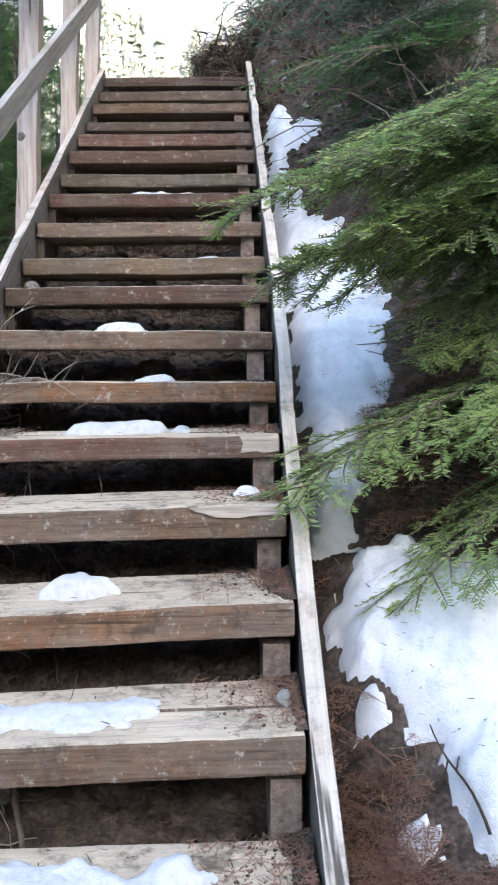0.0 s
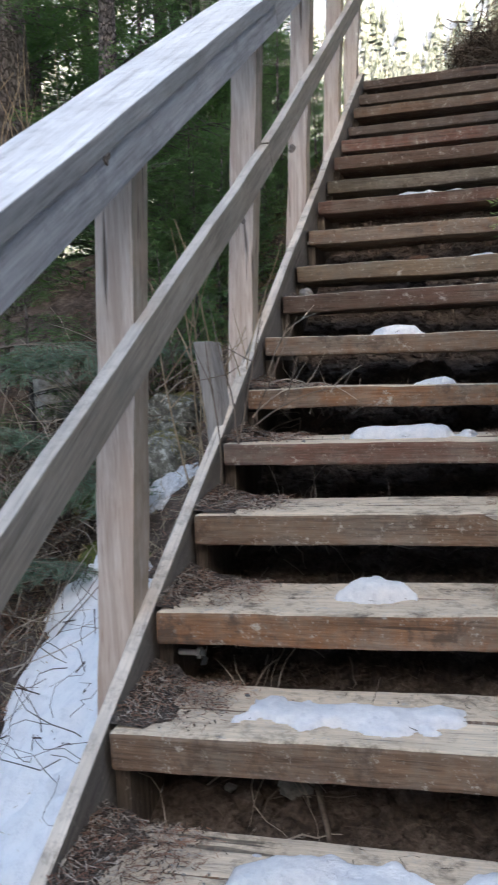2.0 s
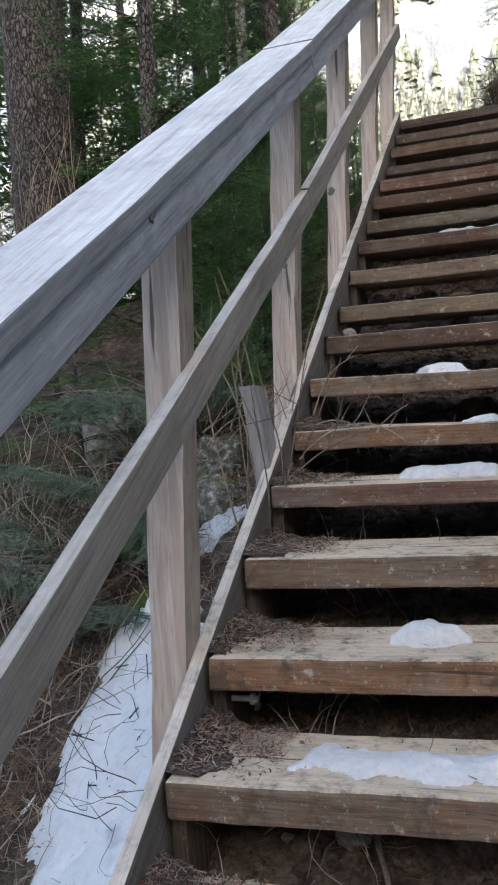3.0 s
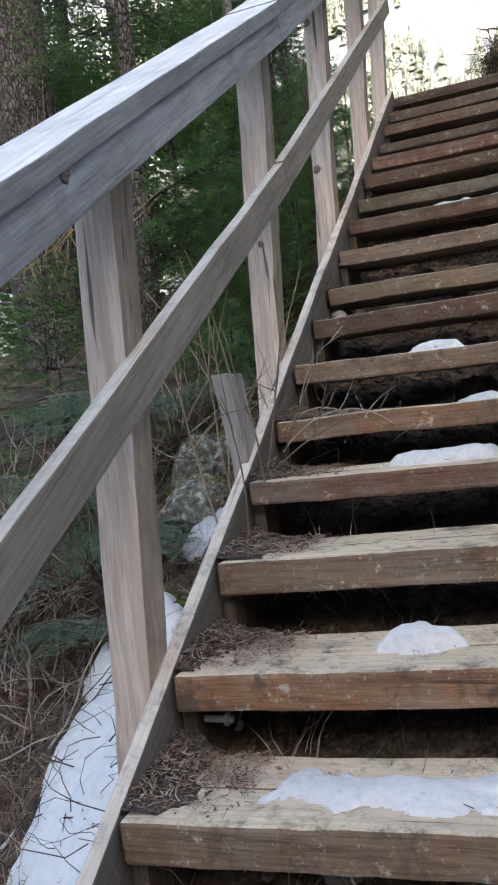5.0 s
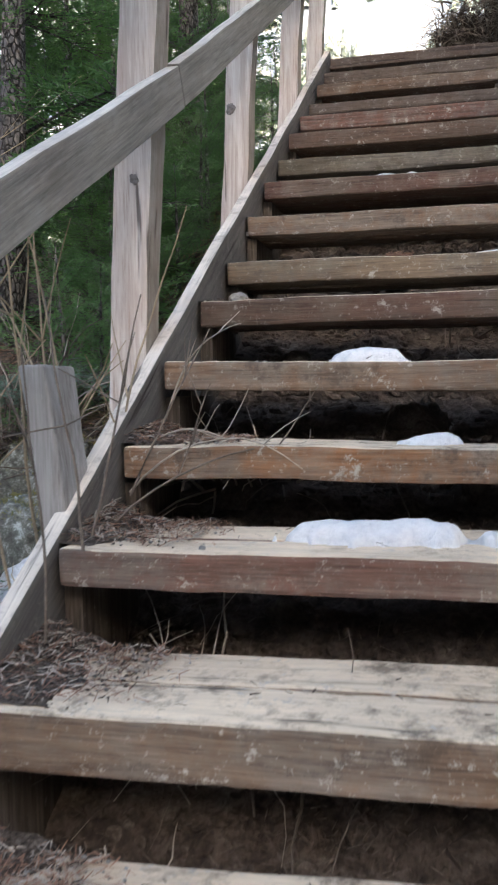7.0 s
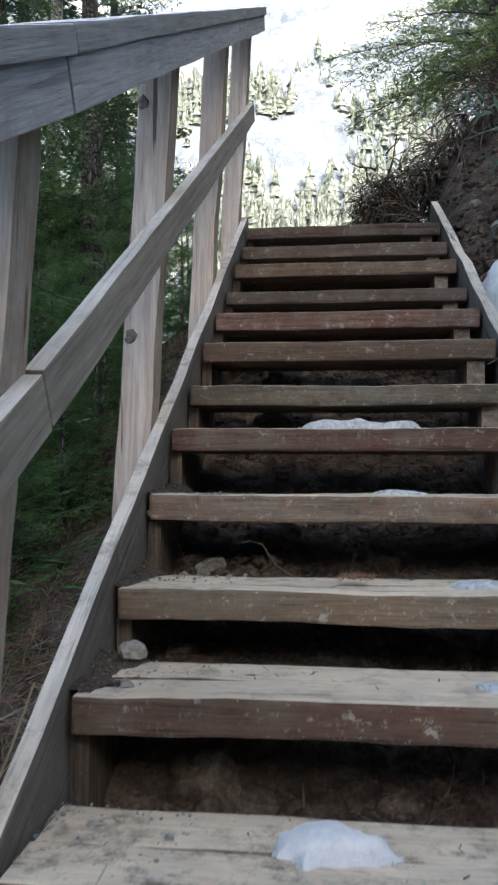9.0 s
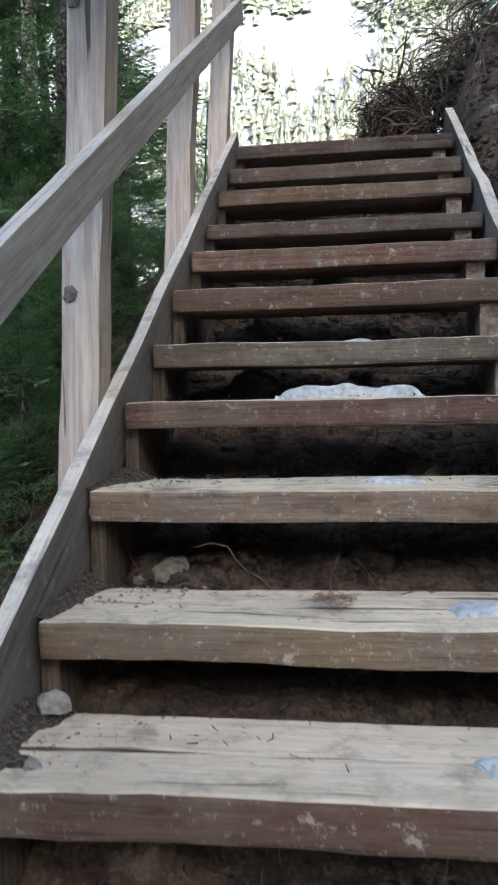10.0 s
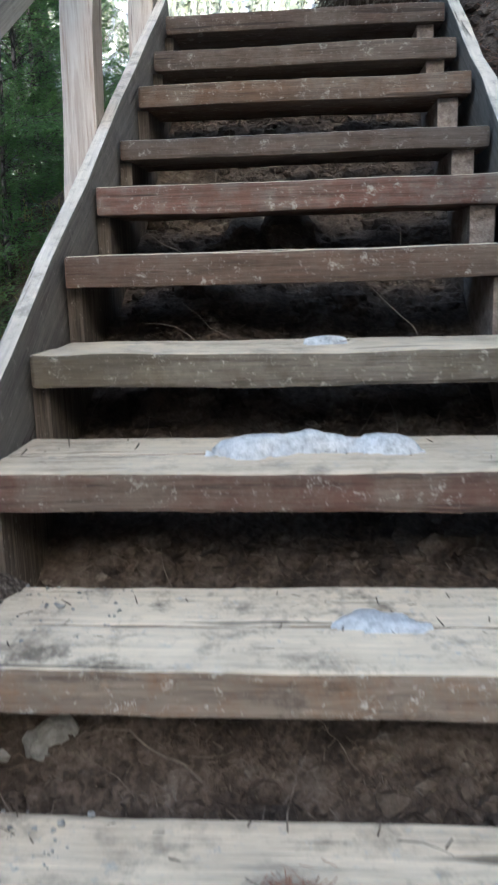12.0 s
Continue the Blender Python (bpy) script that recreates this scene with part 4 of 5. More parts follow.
tangle("dead_twigs", left_thicket, 800, 0.5, 0.003, TWIG, "thicket of dead grey-brown twigs", "twigs", 305, 0.3, "stuff", up=0.6, bend=0.3)
tangle("dead_twigs", [(x, y, float(land(x, y)) + 0.1, 0.2, 0.25, 0.01) for x, y in ((-1.35, 2.6), (-1.3, 2.3), (-1.15, 2.0))], 60, 0.36, 0.0015, DARK_TWIG, "thin dark twigs strewn over the snow", "twigs", 323, 0.1, "stuff", up=0.02, bend=0.6, radial=0.3)
tangle("dead_stems", [(-3.0, 4.6, float(land(-3.0, 4.6)) + 1.1, 0.7, 0.5, 0.15)], 60, 0.8, 0.004, STRAW, "tall bare stems behind the handrail", "stems", 306, -0.2, "stuff", up=1.3, bend=0.2)
under_steps = [(-0.3, y, float(land(-0.3, y)) + 0.01, 0.5, 0.18, 0.02) for y in np.arange(1.2, 6.4, 0.32)]
tangle("dead_twigs", [(-0.6, y, float(land(-0.6, y)) + 0.03, 0.2, 0.12, 0.03) for y in (1.55, 1.85, 2.15, 2.5, 3.1)], 150, 0.24, 0.0026, GREY_TWIG, "pale dry sticks under the stairs", "twigs", 332, 0.5, "stuff", up=0.3)
tangle("roots_under_stairs", under_steps, 360, 0.22, 0.0022, TWIG, "thin roots and twigs on the earth under the stairs", "roots", 307, 0.5, "stuff", up=0.1)

tangle("brushwood", [(x, y, float(land(x, y)) + 0.04, 0.2, 0.25, 0.05) for x, y in ((0.45, 7.45), (0.65, 7.35), (0.9, 7.3), (0.8, 6.8), (1.15, 7.0))], 600, 0.26, 0.003, DARK_TWIG, "dark brushwood hanging down the bank", "twigs", 322, 1.6, "stuff", up=0.1)

# ---- rocks ----
rock("boulder", resting(-1.5, 3.78, 0.0), (0.2, 0.2, 0.24), LICHEN, "grey boulder crusted with pale lichen", 311)
rock("boulder", resting(-1.36, 3.4, -0.04), (0.16, 0.2, 0.17), LICHEN, "grey boulder with pale lichen", 312)
rock("boulder", resting(-1.72, 3.55, -0.05), (0.17, 0.15, 0.1), MOSS, "low boulder wrapped in green moss", 313)
rock("boulder", resting(-1.42, 3.0, -0.06), (0.17, 0.2, 0.08), MOSS, "low boulder wrapped in green moss", 314)
rock("boulder", resting(-2.45, 4.4, 0.1), (0.15, 0.12, 0.28), STONE, "upright pointed grey stone", 315)
rock("boulder", resting(-1.95, 1.75, 0.0), (0.3, 0.3, 0.12), MOSS, "mossy hummock beside the snow", 316)
rock("stone", (-0.766, 3.645, 1.795), (0.034, 0.03, 0.034), STONE, "pale broken stone lying on a tread", 317)
rock("stone", (-0.735, 3.46, 1.768), (0.016, 0.016, 0.012), STONE, "small pale stone lying on a tread", 318)
rock("stone", (0.185, 1.69, 0.742), (0.032, 0.026, 0.018), STONE, "pale stone lying on a tread", 319)
rock("stone", (0.1, 1.3, 0.54), (0.035, 0.03, 0.02), STONE, "pale stone lying on a tread", 320)
rock("stone", (-0.02, 1.33, 0.535), (0.014, 0.014, 0.012), STONE, "small pale stone lying on a tread", 321)
rock("stone", (-0.45, 1.77, 0.52), (0.055, 0.045, 0.06), STONE, "pale broken stone on the earth under the stairs", 322)
rock("stone", (-0.62, 1.75, 0.495), (0.017, 0.016, 0.013), STONE, "small pale stone on the earth under the stairs", 323)
rock("stone", (-0.66, 3.66, 1.58), (0.05, 0.045, 0.04), EARTHY_STONE, "pale stone on the earth under the stairs", 324)
rock("stone", (-0.68, 4.2, 1.91), (0.055, 0.05, 0.045), STONE, "grey stone on the earth under the stairs", 325)
rock("stone", (-0.745, 4.18, 1.9), (0.03, 0.03, 0.025), STONE, "small grey stone on the earth under the stairs", 326)
rock("boulder", resting(-1.8, 2.04, -0.03), (0.2, 0.2, 0.09), MOSS, "low hummock grown over with yellow-green moss", 327)
v, f = tubes([wander((-0.43, 1.79, 0.56), (0.35, -0.8, -0.5), 0.2, 6, 0.06, 0, np.random.default_rng(5))], [(0.009, 0.006)], 7)
tagged(mesh_ob("stick", v, f, TWIG, True), "grey stick leaning on a stone under the stairs", "stick")
g = np.random.default_rng(33)
for k in range(60):
    y = g.uniform(1.1, 6.2)
    x = g.uniform(-0.72, 0.14)
    s = g.uniform(0.02, 0.05) if k % 4 else g.uniform(0.06, 0.12)
    rock("stone", resting(x, y, -0.2 * s), (s, s * g.uniform(0.7, 1), s * g.uniform(0.6, 0.9)), EARTHY_STONE, "broken stone half sunk in the earth below the treads", 330 + k, group="stones under the stairs")
for k in range(26):
    y = g.uniform(5.4, 7.4)
    x = g.uniform(0.38, 1.3)
    s = g.uniform(0.02, 0.07)
    rock("stone", resting(x, y, -0.1 * s), (s, s * 0.8, s * 0.7), STONE, "pale stone in the bare earth of the bank", 390 + k, group="stones on the bank")


# ---- needles, litter and stems ----
def needles(name, spots, count, mat, label, seed, length=0.022, width=0.0011, lift=0.5):
    """Fallen needles: slim blades lying about. spots: functions giving points."""
    g = np.random.default_rng(seed)
    P = spots(g, count)
    n = len(P)
    az, tilt = g.uniform(0, 2 * np.pi, n), g.normal(0, lift, n) * 0.5
    D = np.stack([np.cos(az) * np.cos(tilt), np.sin(az) * np.cos(tilt), np.sin(tilt)], -1)
    S = np.stack([-np.sin(az), np.cos(az), g.normal(0, 0.4, n)], -1)
    L = (length * g.uniform(0.5, 1.3, n))[:, None]
    P = P + [0, 0, 0.003] + g.random((n, 1)) * [0, 0, 0.006]
    Q = np.stack([P - D * L / 2 - S * width, P - D * L / 2 + S * width, P + D * L / 2 + S * width * 0.6, P + D * L / 2 - S * width * 0.6], 1).reshape(-1, 3)
    return tagged(mesh_ob(name, Q, np.arange(4 * n).reshape(-1, 4), mat), label, "needles", kind="stuff")


def on_ground(x0, x1, y0, y1):
    def spots(g, n):
        x, y = g.uniform(x0, x1, n), g.uniform(y0, y1, n)
        return np.stack([x, y, land(x, y)], -1)
    return spots


def on_bare(x0, x1, y0, y1):
    """Points on the bank between the patches of snow."""
    def spots(g, n):
        P = on_ground(x0, x1, y0, y1)(g, 4 * n)
        free = np.ones(len(P), bool)
        for blobs, _ in on_bank:
            for x, y, rx, ry in blobs:
                free &= ((P[:, 0] - x) / (rx + 0.04)) ** 2 + ((P[:, 1] - y) / (ry + 0.04)) ** 2 > 1
        return P[free][:n]
    return spots


def on_steps(x0, x1, first, last, back=0.29, skew=1.0):
    def spots(g, n):
        i = g.integers(first, last + 1, n)
        y0, z0 = np.array([TOP[k][0] for k in i]), np.array([TOP[k][1] for k in i])
        x = x0 + (x1 - x0) * g.random(n) ** skew
        slant = np.array([SKEW.get(k, (0.0, 0.0))[1] for k in i]) * ((x - XL) / (XR - XL) - 0.5)
        return np.stack([x, y0 + 0.02 + (back - 0.02) * g.random(n) ** 0.6, z0 + slant + 0.001], -1)
    return spots


needles("needle_carpet", on_bare(0.3, 1.3, 0.9, 3.4), 16000, DRY_NEEDLE, "carpet of dead red-brown needles on the bank", 401, 0.05, 0.0016)
needles("needle_carpet", on_bare(0.3, 1.5, 3.4, 6.6), 9000, DRY_NEEDLE, "dead red-brown needles on the upper bank", 402, 0.05, 0.0018)
def dead_sprays(spots, count, size, label, seed):
    """Dead conifer sprays lying flat on the ground."""
    g = np.random.default_rng(seed)
    P = spots(g, count)
    items = []
    for p in P:
        sv, sf, lv, lf = LIMP[g.integers(0, 3)]
        m, o = spin(p + [0, 0, 0.03], g.uniform(0, 6.3), g.normal(0.0, 0.25), g.normal(0, 0.4), size * g.uniform(0.6, 1.3))
        items += [(lv @ m.T + o, lf), (sv @ m.T + o, sf)]
    v, f = gather(items)
    return tagged(mesh_ob("dead_sprays", v, f, DRY_NEEDLE), label, "needles", kind="stuff")


LIMP = [bough_template(k, 1.0, 9, 0.09, 0.006, 0.06, True, lean=True) for k in (41, 42, 43)]
dead_sprays(on_bare(0.3, 0.75, 1.1, 2.1), 260, 0.17, "dead red-brown conifer sprays on the bank", 431)
dead_sprays(on_bare(0.5, 1.4, 2.2, 3.6), 160, 0.18, "dead red-brown conifer sprays under the fir", 432)
dead_sprays(on_ground(-2.5, -1.72, 1.8, 3.6), 60, 0.22, "dead brown conifer sprays below the handrail", 433)
tangle("dead_branches", [(x, y, float(land(x, y)) + 0.05, 0.3, 0.25, 0.04) for x, y in ((1.0, 2.6), (1.1, 2.9), (1.15, 3.3), (1.2, 2.4))], 160, 0.34, 0.004, TWIG, "dead sticks lying among the needles", "twigs", 434, 0.4, "stuff", up=0.1, bend=0.2)
tangle("brushwood", [(x, y, float(land(x, y)) + 0.06, 0.22, 0.2, 0.06) for x, y in ((0.3, 7.3), (0.45, 7.1), (0.62, 7.0), (0.8, 6.9), (0.5, 7.5), (1.0, 6.6))], 500, 0.4, 0.005, TWIG, "brown roots and brush hanging over the bank's edge", "twigs", 435, 1.2, "stuff", up=0.2, bend=0.4)
needles("needle_carpet", on_ground(-2.9, -1.2, 3.6, 5.6), 6000, DRY_NEEDLE, "rust-brown needles on the slope behind the boulders", 423, 0.06, 0.002)
needles("dry_grass", on_ground(-2.5, -1.0, 1.2, 4.4), 5200, PALE_GRASS, "pale dry grass blades below the handrail", 420, 0.14, 0.0015, 1.0)
needles("dry_grass", on_ground(-2.0, -1.0, 3.6, 6.6), 2600, YELLOW_GREEN, "yellow-green grass blades below the handrail", 421, 0.13, 0.0018, 1.2)
needles("dry_grass", on_bare(0.34, 1.3, 1.0, 5.0), 2200, PALE_GRASS, "pale dry grass blades on the bank", 422, 0.07, 0.0011, 0.8)
needles("needle_carpet", on_ground(-2.6, -0.9, 1.0, 4.6), 11000, DRY_NEEDLE, "dead needles and dry grass below the handrail", 403, 0.06, 0.0018)
needles("needle_litter", on_ground(-0.75, 0.18, 1.0, 6.4), 6000, TWIG, "dead needles on the earth under the stairs", 404, 0.035, 0.0013)
needles("needle_litter", on_steps(0.215, -0.02, 0, 4, 0.29, 3.4), 3600, DRY_NEEDLE, "dead needles gathered at the ends of the treads", 405, 0.024, 0.0012)
needles("needle_litter", on_steps(-0.82, -0.55, 0, 5, 0.29, 2.4), 2400, DRY_NEEDLE, "dead needles gathered at the ends of the treads", 406, 0.02, 0.001)
needles("needle_litter", on_steps(-0.8, 0.22, -1, 11), 620, DARK_TWIG, "dark crumbs of twig and needle on the treads", 407, 0.018, 0.0012)


def drift(i, x0, x1, tall, seed):
    """Earth and litter heaped at the end of a tread against the stringer."""
    y, z = TOP[i]
    xs, ys = np.linspace(x0, x1, 26), np.linspace(y + 0.02, y + 0.3, 26)
    X, Y = np.meshgrid(xs, ys)
    u, v = np.abs(X - x0) / abs(x1 - x0), (Y - y - 0.02) / 0.28
    edge = 1 - u * (1.2 + 0.5 * lump(X, Y, 9, seed) + 0.4 * lump(X, Y, 40, seed)) - 0.35 * (1 - v)
    h = tall * np.clip(edge, 0, 1) ** 1.3 * (0.3 + 0.7 * v) * (1 + 0.35 * lump(X, Y, 45, seed) + 0.2 * lump(X, Y, 110, seed))
    Z = np.where(h > 0.0012, z + lift(i, X) + h, z + lift(i, X) - 0.012)
    i2, j2 = np.meshgrid(np.arange(25), np.arange(25), indexing="ij")
    F = np.stack([i2 * 26 + j2, i2 * 26 + j2 + 1, (i2 + 1) * 26 + j2 + 1, (i2 + 1) * 26 + j2], -1).reshape(-1, 4)
    return tagged(mesh_ob("earth_mound", np.stack([X, Y, Z], -1).reshape(-1, 3), F, LITTER, True), "small heap of earth and needles at the end of a tread", "earth", "earth on the treads")


LITTER = plain("litter", ((0.36, (0.018, 0.014, 0.011)), (0.46, (0.07, 0.055, 0.045)), (0.56, (0.17, 0.14, 0.115)), (0.68, (0.45, 0.4, 0.35))), 130, bumps=1.0, distance=0.014)
for k, i in enumerate((0, 1, 2, 3, 4, 5, 7, 8, 9)):
    drift(i, -0.832, -0.832 + (0.17 if i < 5 else 0.1), 0.045 if i < 4 else 0.03, k * 1.3)
for k, i in enumerate((0, 1, 2, 3, 4)):
    drift(i, right_end(TOP[i][0]) + 0.006, right_end(TOP[i][0]) - 0.07, 0.012, 20 + k)


def on_heaps(g, n):
    """Points on the heaps at the foot of the left stringer."""
    P = on_steps(-0.83, -0.6, 0, 5, 0.29, 1.5)(g, n)
    i = np.argmin(np.abs(P[:, 2:3] - np.array([TOP[k][1] for k in range(6)])), 1)
    v = (P[:, 1] - np.array([TOP[k][0] for k in range(6)])[i] - 0.02) / 0.28
    P[:, 2] += 0.04 * np.clip(1 - (P[:, 0] + 0.832) / 0.14, 0, 1) ** 1.6 * (0.25 + 0.75 * v)
    return P


needles("needle_litter", on_heaps, 2200, GREY_TWIG, "pale crumbs of twig strewn over the earth heaps", 413, 0.024, 0.0012)
needles("needle_litter", on_heaps, 1900, DRY_NEEDLE, "dead needles strewn over the earth heaps", 411, 0.03, 0.0011)
needles("needle_litter", on_heaps, 1500, DARK_TWIG, "dark twig crumbs strewn over the earth heaps", 412, 0.014, 0.0015)


def stems(name, roots, mat, label, seed, thick=0.003):
    g = np.random.default_rng(seed)
    paths, radii = [], []
    for p, way, ln, sag in roots:
        q = wander(p, way, ln, 9, 0.1, sag, g)
        paths.append(q)
        radii.append((thick, thick * 0.4))
        for _ in range(2):
            k = g.integers(3, 8)
            paths.append(wander(q[k], np.array(way) + g.normal(0, 0.6, 3), ln * 0.3, 4, 0.12, 0, g))
            radii.append((thick * 0.6, thick * 0.3))
    v, f = tubes(paths, radii, 5)
    return tagged(mesh_ob(name, v, f, mat, True), label, "plant")


stems("dry_weed", [((-0.93, 2.62, 1.1), (-0.05, -0.1, 1), 0.85, 0), ((-0.92, 2.7, 1.1), (0.02, 0.05, 1), 0.9, 0), ((-0.95, 2.75, 1.1), (-0.12, 0.1, 1), 0.95, 0), ((-0.9, 2.8, 1.15), (0.06, 0.1, 1), 0.8, 0),
                   ((-0.97, 2.6, 1.0), (-0.2, -0.05, 1), 0.8, 0), ((-0.98, 2.7, 1.0), (-0.12, 0.0, 1), 0.95, 0)], STRAW, "dry brown weed stems beside the post stub", 501, 0.004)
stems("dry_weed", [((-0.8, 2.75, 1.3), (0.45, 0.1, 0.7), 0.42, 1.6), ((-0.8, 2.82, 1.32), (0.7, 0.15, 0.45), 0.36, 1.2), ((-0.8, 3.0, 1.45), (0.3, -0.2, 0.9), 0.36, 1.8), ((-0.79, 2.9, 1.4), (0.8, -0.25, 0.6), 0.3, 1.5)],
      GREY_TWIG, "pale curled weed stems over the ends of the treads", 503, 0.0028)
stems("dry_weed", [((-0.79, 2.62, 1.25), (0.5, 0.35, 0.65), 0.5, 0.9), ((-0.78, 2.5, 1.25), (0.1, 0.2, 1), 0.45, 0.2), ((-0.76, 2.42, 1.24), (-0.1, 0.15, 1), 0.5, 0.2), ((-0.78, 2.7, 1.3), (0.35, 0.2, 0.9), 0.42, 0.3),
                   ((-0.7, 2.8, 1.3), (0.25, -0.2, 0.7), 0.25, 0.4), ((-0.8, 2.35, 1.1), (-0.05, 0.1, 1), 0.5, 0.0)], TWIG, "withered weed growing between the treads", 502, 0.0032)
for k, (p, way, ln) in enumerate((((-1.55, 2.35, 0.38), (1, -0.3, 0.05), 0.45), ((-1.5, 2.6, 0.55), (0.8, 0.3, 0.1), 0.4), ((-1.6, 2.2, 0.3), (0.7, 0.6, 0.25), 0.5), ((-1.35, 2.1, 0.4), (0.9, -0.1, 0.1), 0.35),
                                  ((-1.5, 2.85, 0.68), (0.3, -0.8, -0.1), 0.3), ((-1.3, 2.3, 0.52), (0.2, 0.9, 0.4), 0.35))):
    x, y = p[0], p[1]
    stems("twig", [((x, y, float(land(x, y)) + 0.1), way, ln, 0.0)], DARK_TWIG, "thin dark forked twig lying on the snow", 510 + k, 0.0025)
stems("twig", [((0.58, 1.52, float(land(0.58, 1.52)) + 0.08), (-0.15, 0.85, 0.6), 0.26, 0)], DARK_TWIG, "dark stick lying on the snow of the bank", 520, 0.004)
stems("twig", [((0.45, 3.9, float(land(0.45, 3.9)) + 0.08), (0.45, -0.75, -0.4), 0.7, 0)], DARK_TWIG, "dark twig fallen on the snow of the bank", 521, 0.004)
needles("needle_litter", lambda g, n: (lambda x, y: np.stack([x, y, land(x, y) + 0.062], -1))(g.uniform(0.42, 0.75, n), g.uniform(1.6, 2.2, n)), 160, DARK_TWIG, "dark needles scattered on the snow", 408, 0.014, 0.0011)
needles("needle_litter", lambda g, n: (lambda x, y: np.stack([x, y, land(x, y) + 0.056], -1))(g.uniform(0.42, 0.65, n), g.uniform(2.9, 4.4, n)), 160, DARK_TWIG, "dark needles scattered on the snow", 409, 0.014, 0.0011)
aimed = aimed_bough(None, (-2.5, 3.85, 1.62), (-1.55, 3.58, 1.48), BLUE_GREEN, 1, 0.1, "fir_bough")
tagged(aimed, "blue-green fir bough reaching in from the wood", "branch", "low fir boughs")
aimed = aimed_bough(None, (-2.5, 3.3, 1.3), (-1.62, 3.2, 1.05), BLUE_GREEN, 0, -0.2, "fir_bough")
tagged(aimed, "blue-green fir bough reaching in from the wood", "branch", "low fir boughs")
aimed = aimed_bough(None, (-2.9, 3.3, 1.0), (-1.9, 2.8, 0.85), BLUE_GREEN, 2, 0.2, "fir_bough")
tagged(aimed, "dark blue-green fir bough over dead twigs", "branch", "low fir boughs")

for root, tip, kind, roll in (((-2.1, 3.4, 1.05), (-1.35, 3.05, 0.95), 1, 0.2), ((-2.0, 2.9, 0.7), (-1.4, 2.75, 0.72), 2, -0.1), ((-2.2, 4.2, 1.5), (-1.35, 4.0, 1.55), 0, 0.2)):
    tagged(aimed_bough(None, root, tip, BLUE_GREEN, kind, roll, "fir_bough"), "blue-green fir bough close to the ground", "branch", "low fir boughs")

# ---- a rusty clump of needles and two bolts ----
needles("needle_clump", lambda g, n: np.stack([-0.285 + g.normal(0, 0.022, n), 3.835 + g.normal(0, 0.018, n), np.full(n, 1.93) + g.random(n) * 0.008], -1), 260, DRY_NEEDLE, "rust-brown clump of needles on a tread", 410, 0.018, 0.001)
for x, y, z in ((-0.755, 1.9, 0.76), (-0.80, 4.06, 2.075)):
    bm = bmesh.new()
    bmesh.ops.create_cone(bm, cap_ends=True, segments=12, radius1=0.008, radius2=0.008, depth=0.07, matrix=Matrix.Translation((x, y, z)) @ Matrix.Rotation(radians(90), 4, "Y"))
    bmesh.ops.create_cone(bm, cap_ends=True, segments=6, radius1=0.015, radius2=0.015, depth=0.01, matrix=Matrix.Translation((x + 0.02, y, z)) @ Matrix.Rotation(radians(90), 4, "Y"))
    part("bolt", bm, STEEL, stairs, "galvanised bolt end")


# ---- rubble under the treads, splinters ----
def gravel(name, spots, count, size, mat, label, seed):
    g = np.random.default_rng(seed)
    P = spots(g, count)
    bm = bmesh.new()
    bmesh.ops.create_icosphere(bm, subdivisions=1, radius=1.0)
    V0 = np.array([v.co for v in bm.verts])
    F0 = np.array([[v.index for v in f.verts] for f in bm.faces])
    bm.free()
    items = []
    for p in P:
        s = size * g.lognormal(0, 0.5)
        V = V0 * g.uniform(0.7, 1.25, (len(V0), 1)) * s * [1, g.uniform(0.6, 1), g.uniform(0.5, 0.8)]
        items.append((V + p, F0))
    v, f = gather(items)
    return tagged(mesh_ob(name, v, f, mat), label, "gravel", kind="stuff")


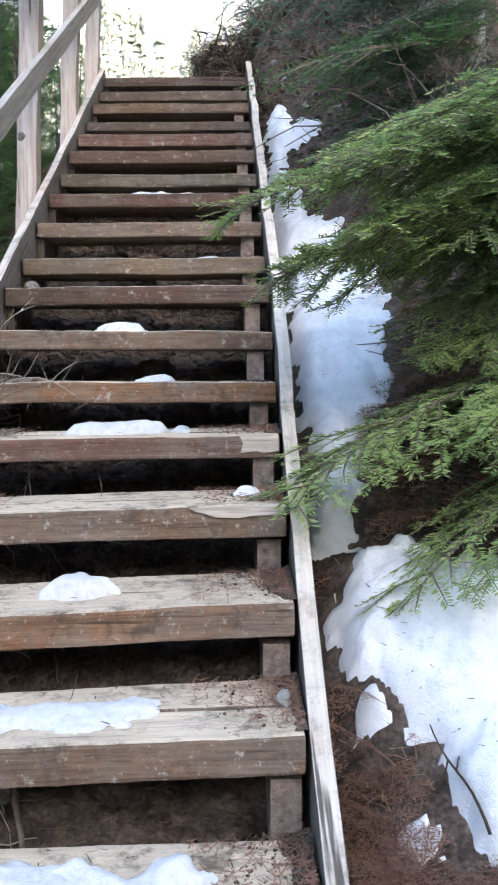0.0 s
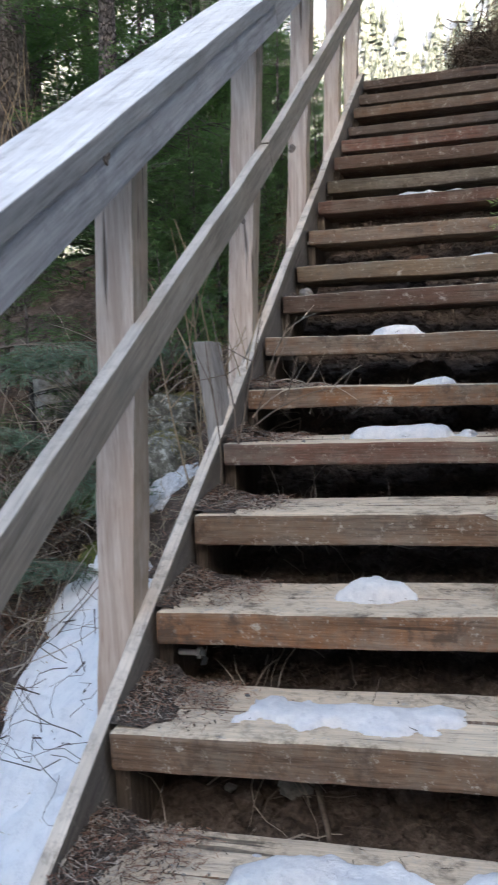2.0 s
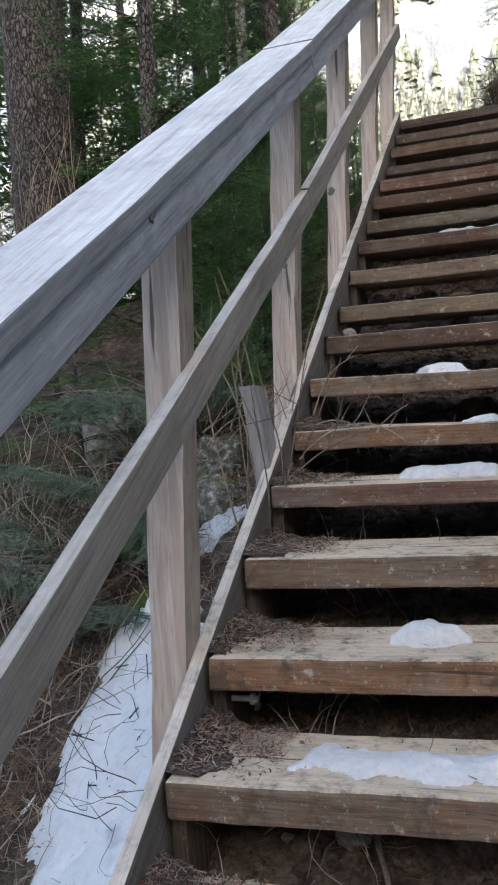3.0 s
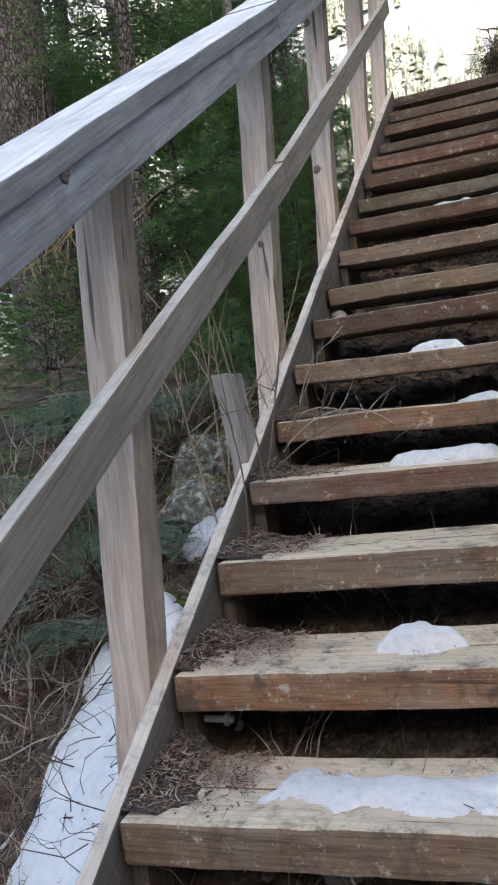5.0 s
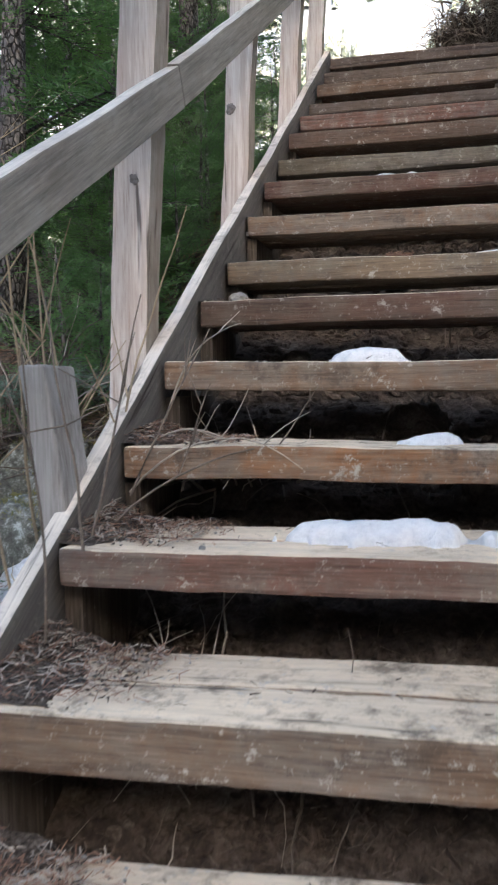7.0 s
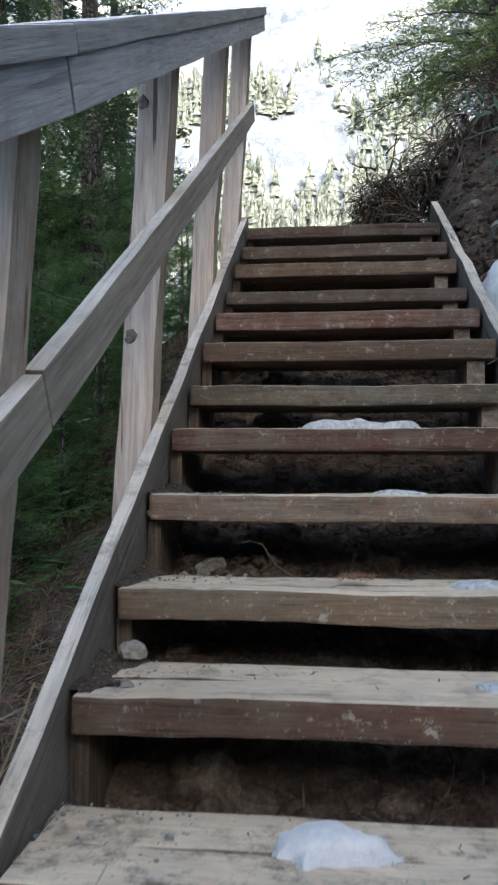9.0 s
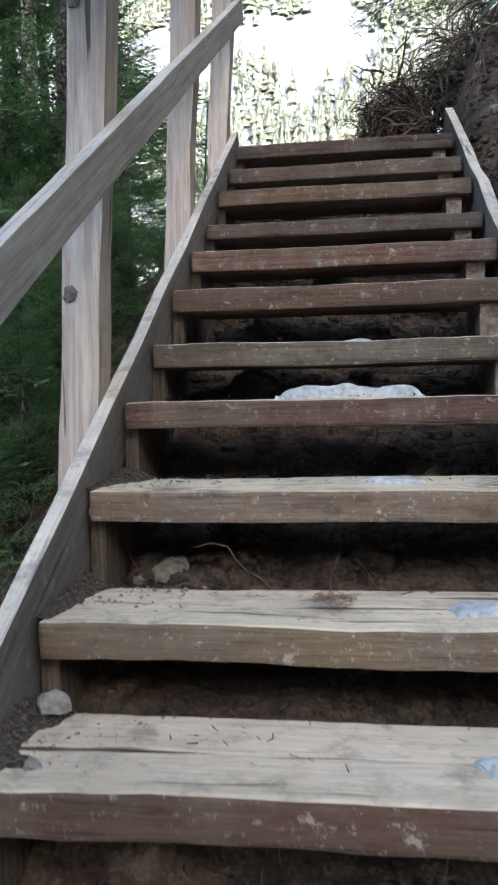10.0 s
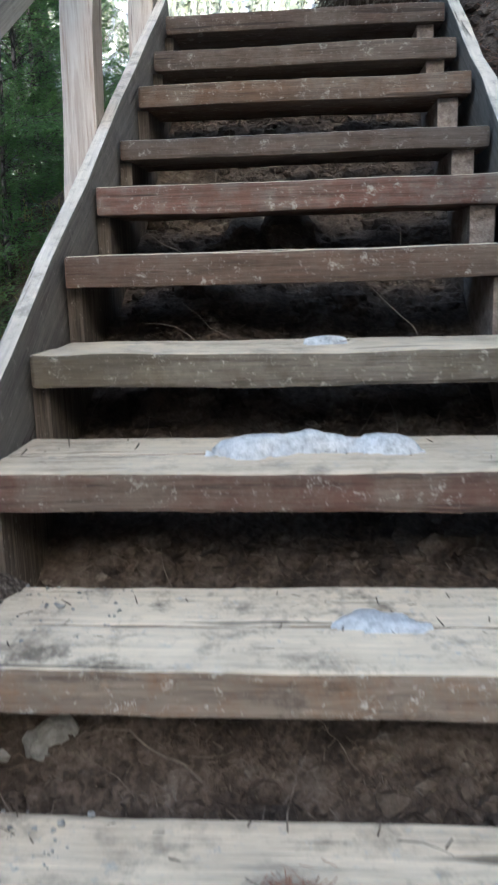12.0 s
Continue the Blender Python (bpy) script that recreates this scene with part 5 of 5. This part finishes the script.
gravel("rubble", on_ground(-0.78, 0.18, 1.0, 6.5), 900, 0.012, EARTHY_STONE, "pale crumbs of stone on the earth under the stairs", 601)
gravel("earth_crumbs", on_ground(-0.78, 0.18, 1.0, 6.5), 4200, 0.016, EARTH, "crumbled brown earth under the stairs", 602)
gravel("rubble", on_ground(0.32, 1.2, 5.2, 7.6), 260, 0.018, EARTHY_STONE, "stones in the bare earth of the bank", 603)
gravel("earth_crumbs", on_ground(0.32, 1.4, 4.6, 7.8), 1800, 0.02, EARTH, "crumbled red-brown earth of the bank", 604)
gravel("grit", on_steps(-0.825, -0.6, 0, 5, 0.29, 3.4), 3000, 0.0018, LITTER, "dark crumbs of earth on the treads", 606)
gravel("grit", on_steps(0.215, 0.05, 0, 5, 0.29, 3.0), 2000, 0.0018, LITTER, "dark crumbs of earth on the treads", 607)
gravel("grit", on_steps(-0.82, -0.55, 0, 9, 0.29, 2.2), 1200, 0.0022, STONE, "grit and crumbs among the litter on the treads", 605)
def chip(points, y, deep):
    """A jagged flake of bare wood on the front of a tread: its outline in x and z."""
    bm = bmesh.new()
    f = bm.faces.new([bm.verts.new((x, y, z)) for x, z in points])
    out = bmesh.ops.extrude_face_region(bm, geom=[f])
    for v in out["geom"]:
        if isinstance(v, bmesh.types.BMVert):
            v.co.y += deep
    return bm


part("splintered_edge", chip(((0.112, 1.185), (0.12, 1.212), (0.108, 1.2415), (0.226, 1.243), (0.228, 1.19), (0.18, 1.184), (0.16, 1.19)), 2.459, 0.016), BARE, stairs, "bare splintered wood at the edge of a tread")
part("splintered_edge", chip(((-0.03, 1.0765), (-0.01, 1.066), (0.01, 1.062), (0.04, 1.051), (0.1, 1.048), (0.13, 1.053), (0.222, 1.058), (0.223, 1.0825)), 2.137, 0.012), BARE, stairs, "bare splintered wood at the edge of a tread")


def knot(place, size, normal):
    bm = bmesh.new()
    bmesh.ops.create_uvsphere(bm, u_segments=14, v_segments=8, radius=1)
    for v in bm.verts:
        v.co *= 1 + 0.8 * noise.noise(v.co * 1.3 + Vector(place) * 9)
    bm.transform(Matrix.LocRotScale(place, Vector(normal).to_track_quat("Z", "Y"), (size * 0.8, size, 0.002)))
    part("knot", bm, KNOT, handrail, "dark round knot in the wood", True)


knot((-0.898, 3.078, 2.035), 0.013, (0, -1, 0))
knot((-0.938, 4.262, 2.59), 0.019, (0, -1, 0))
knot((-0.908, 4.262, 3.3), 0.019, (0, -1, 0))
knot((-0.740, 1.50, 1.90), 0.018, (1, 0, 0))
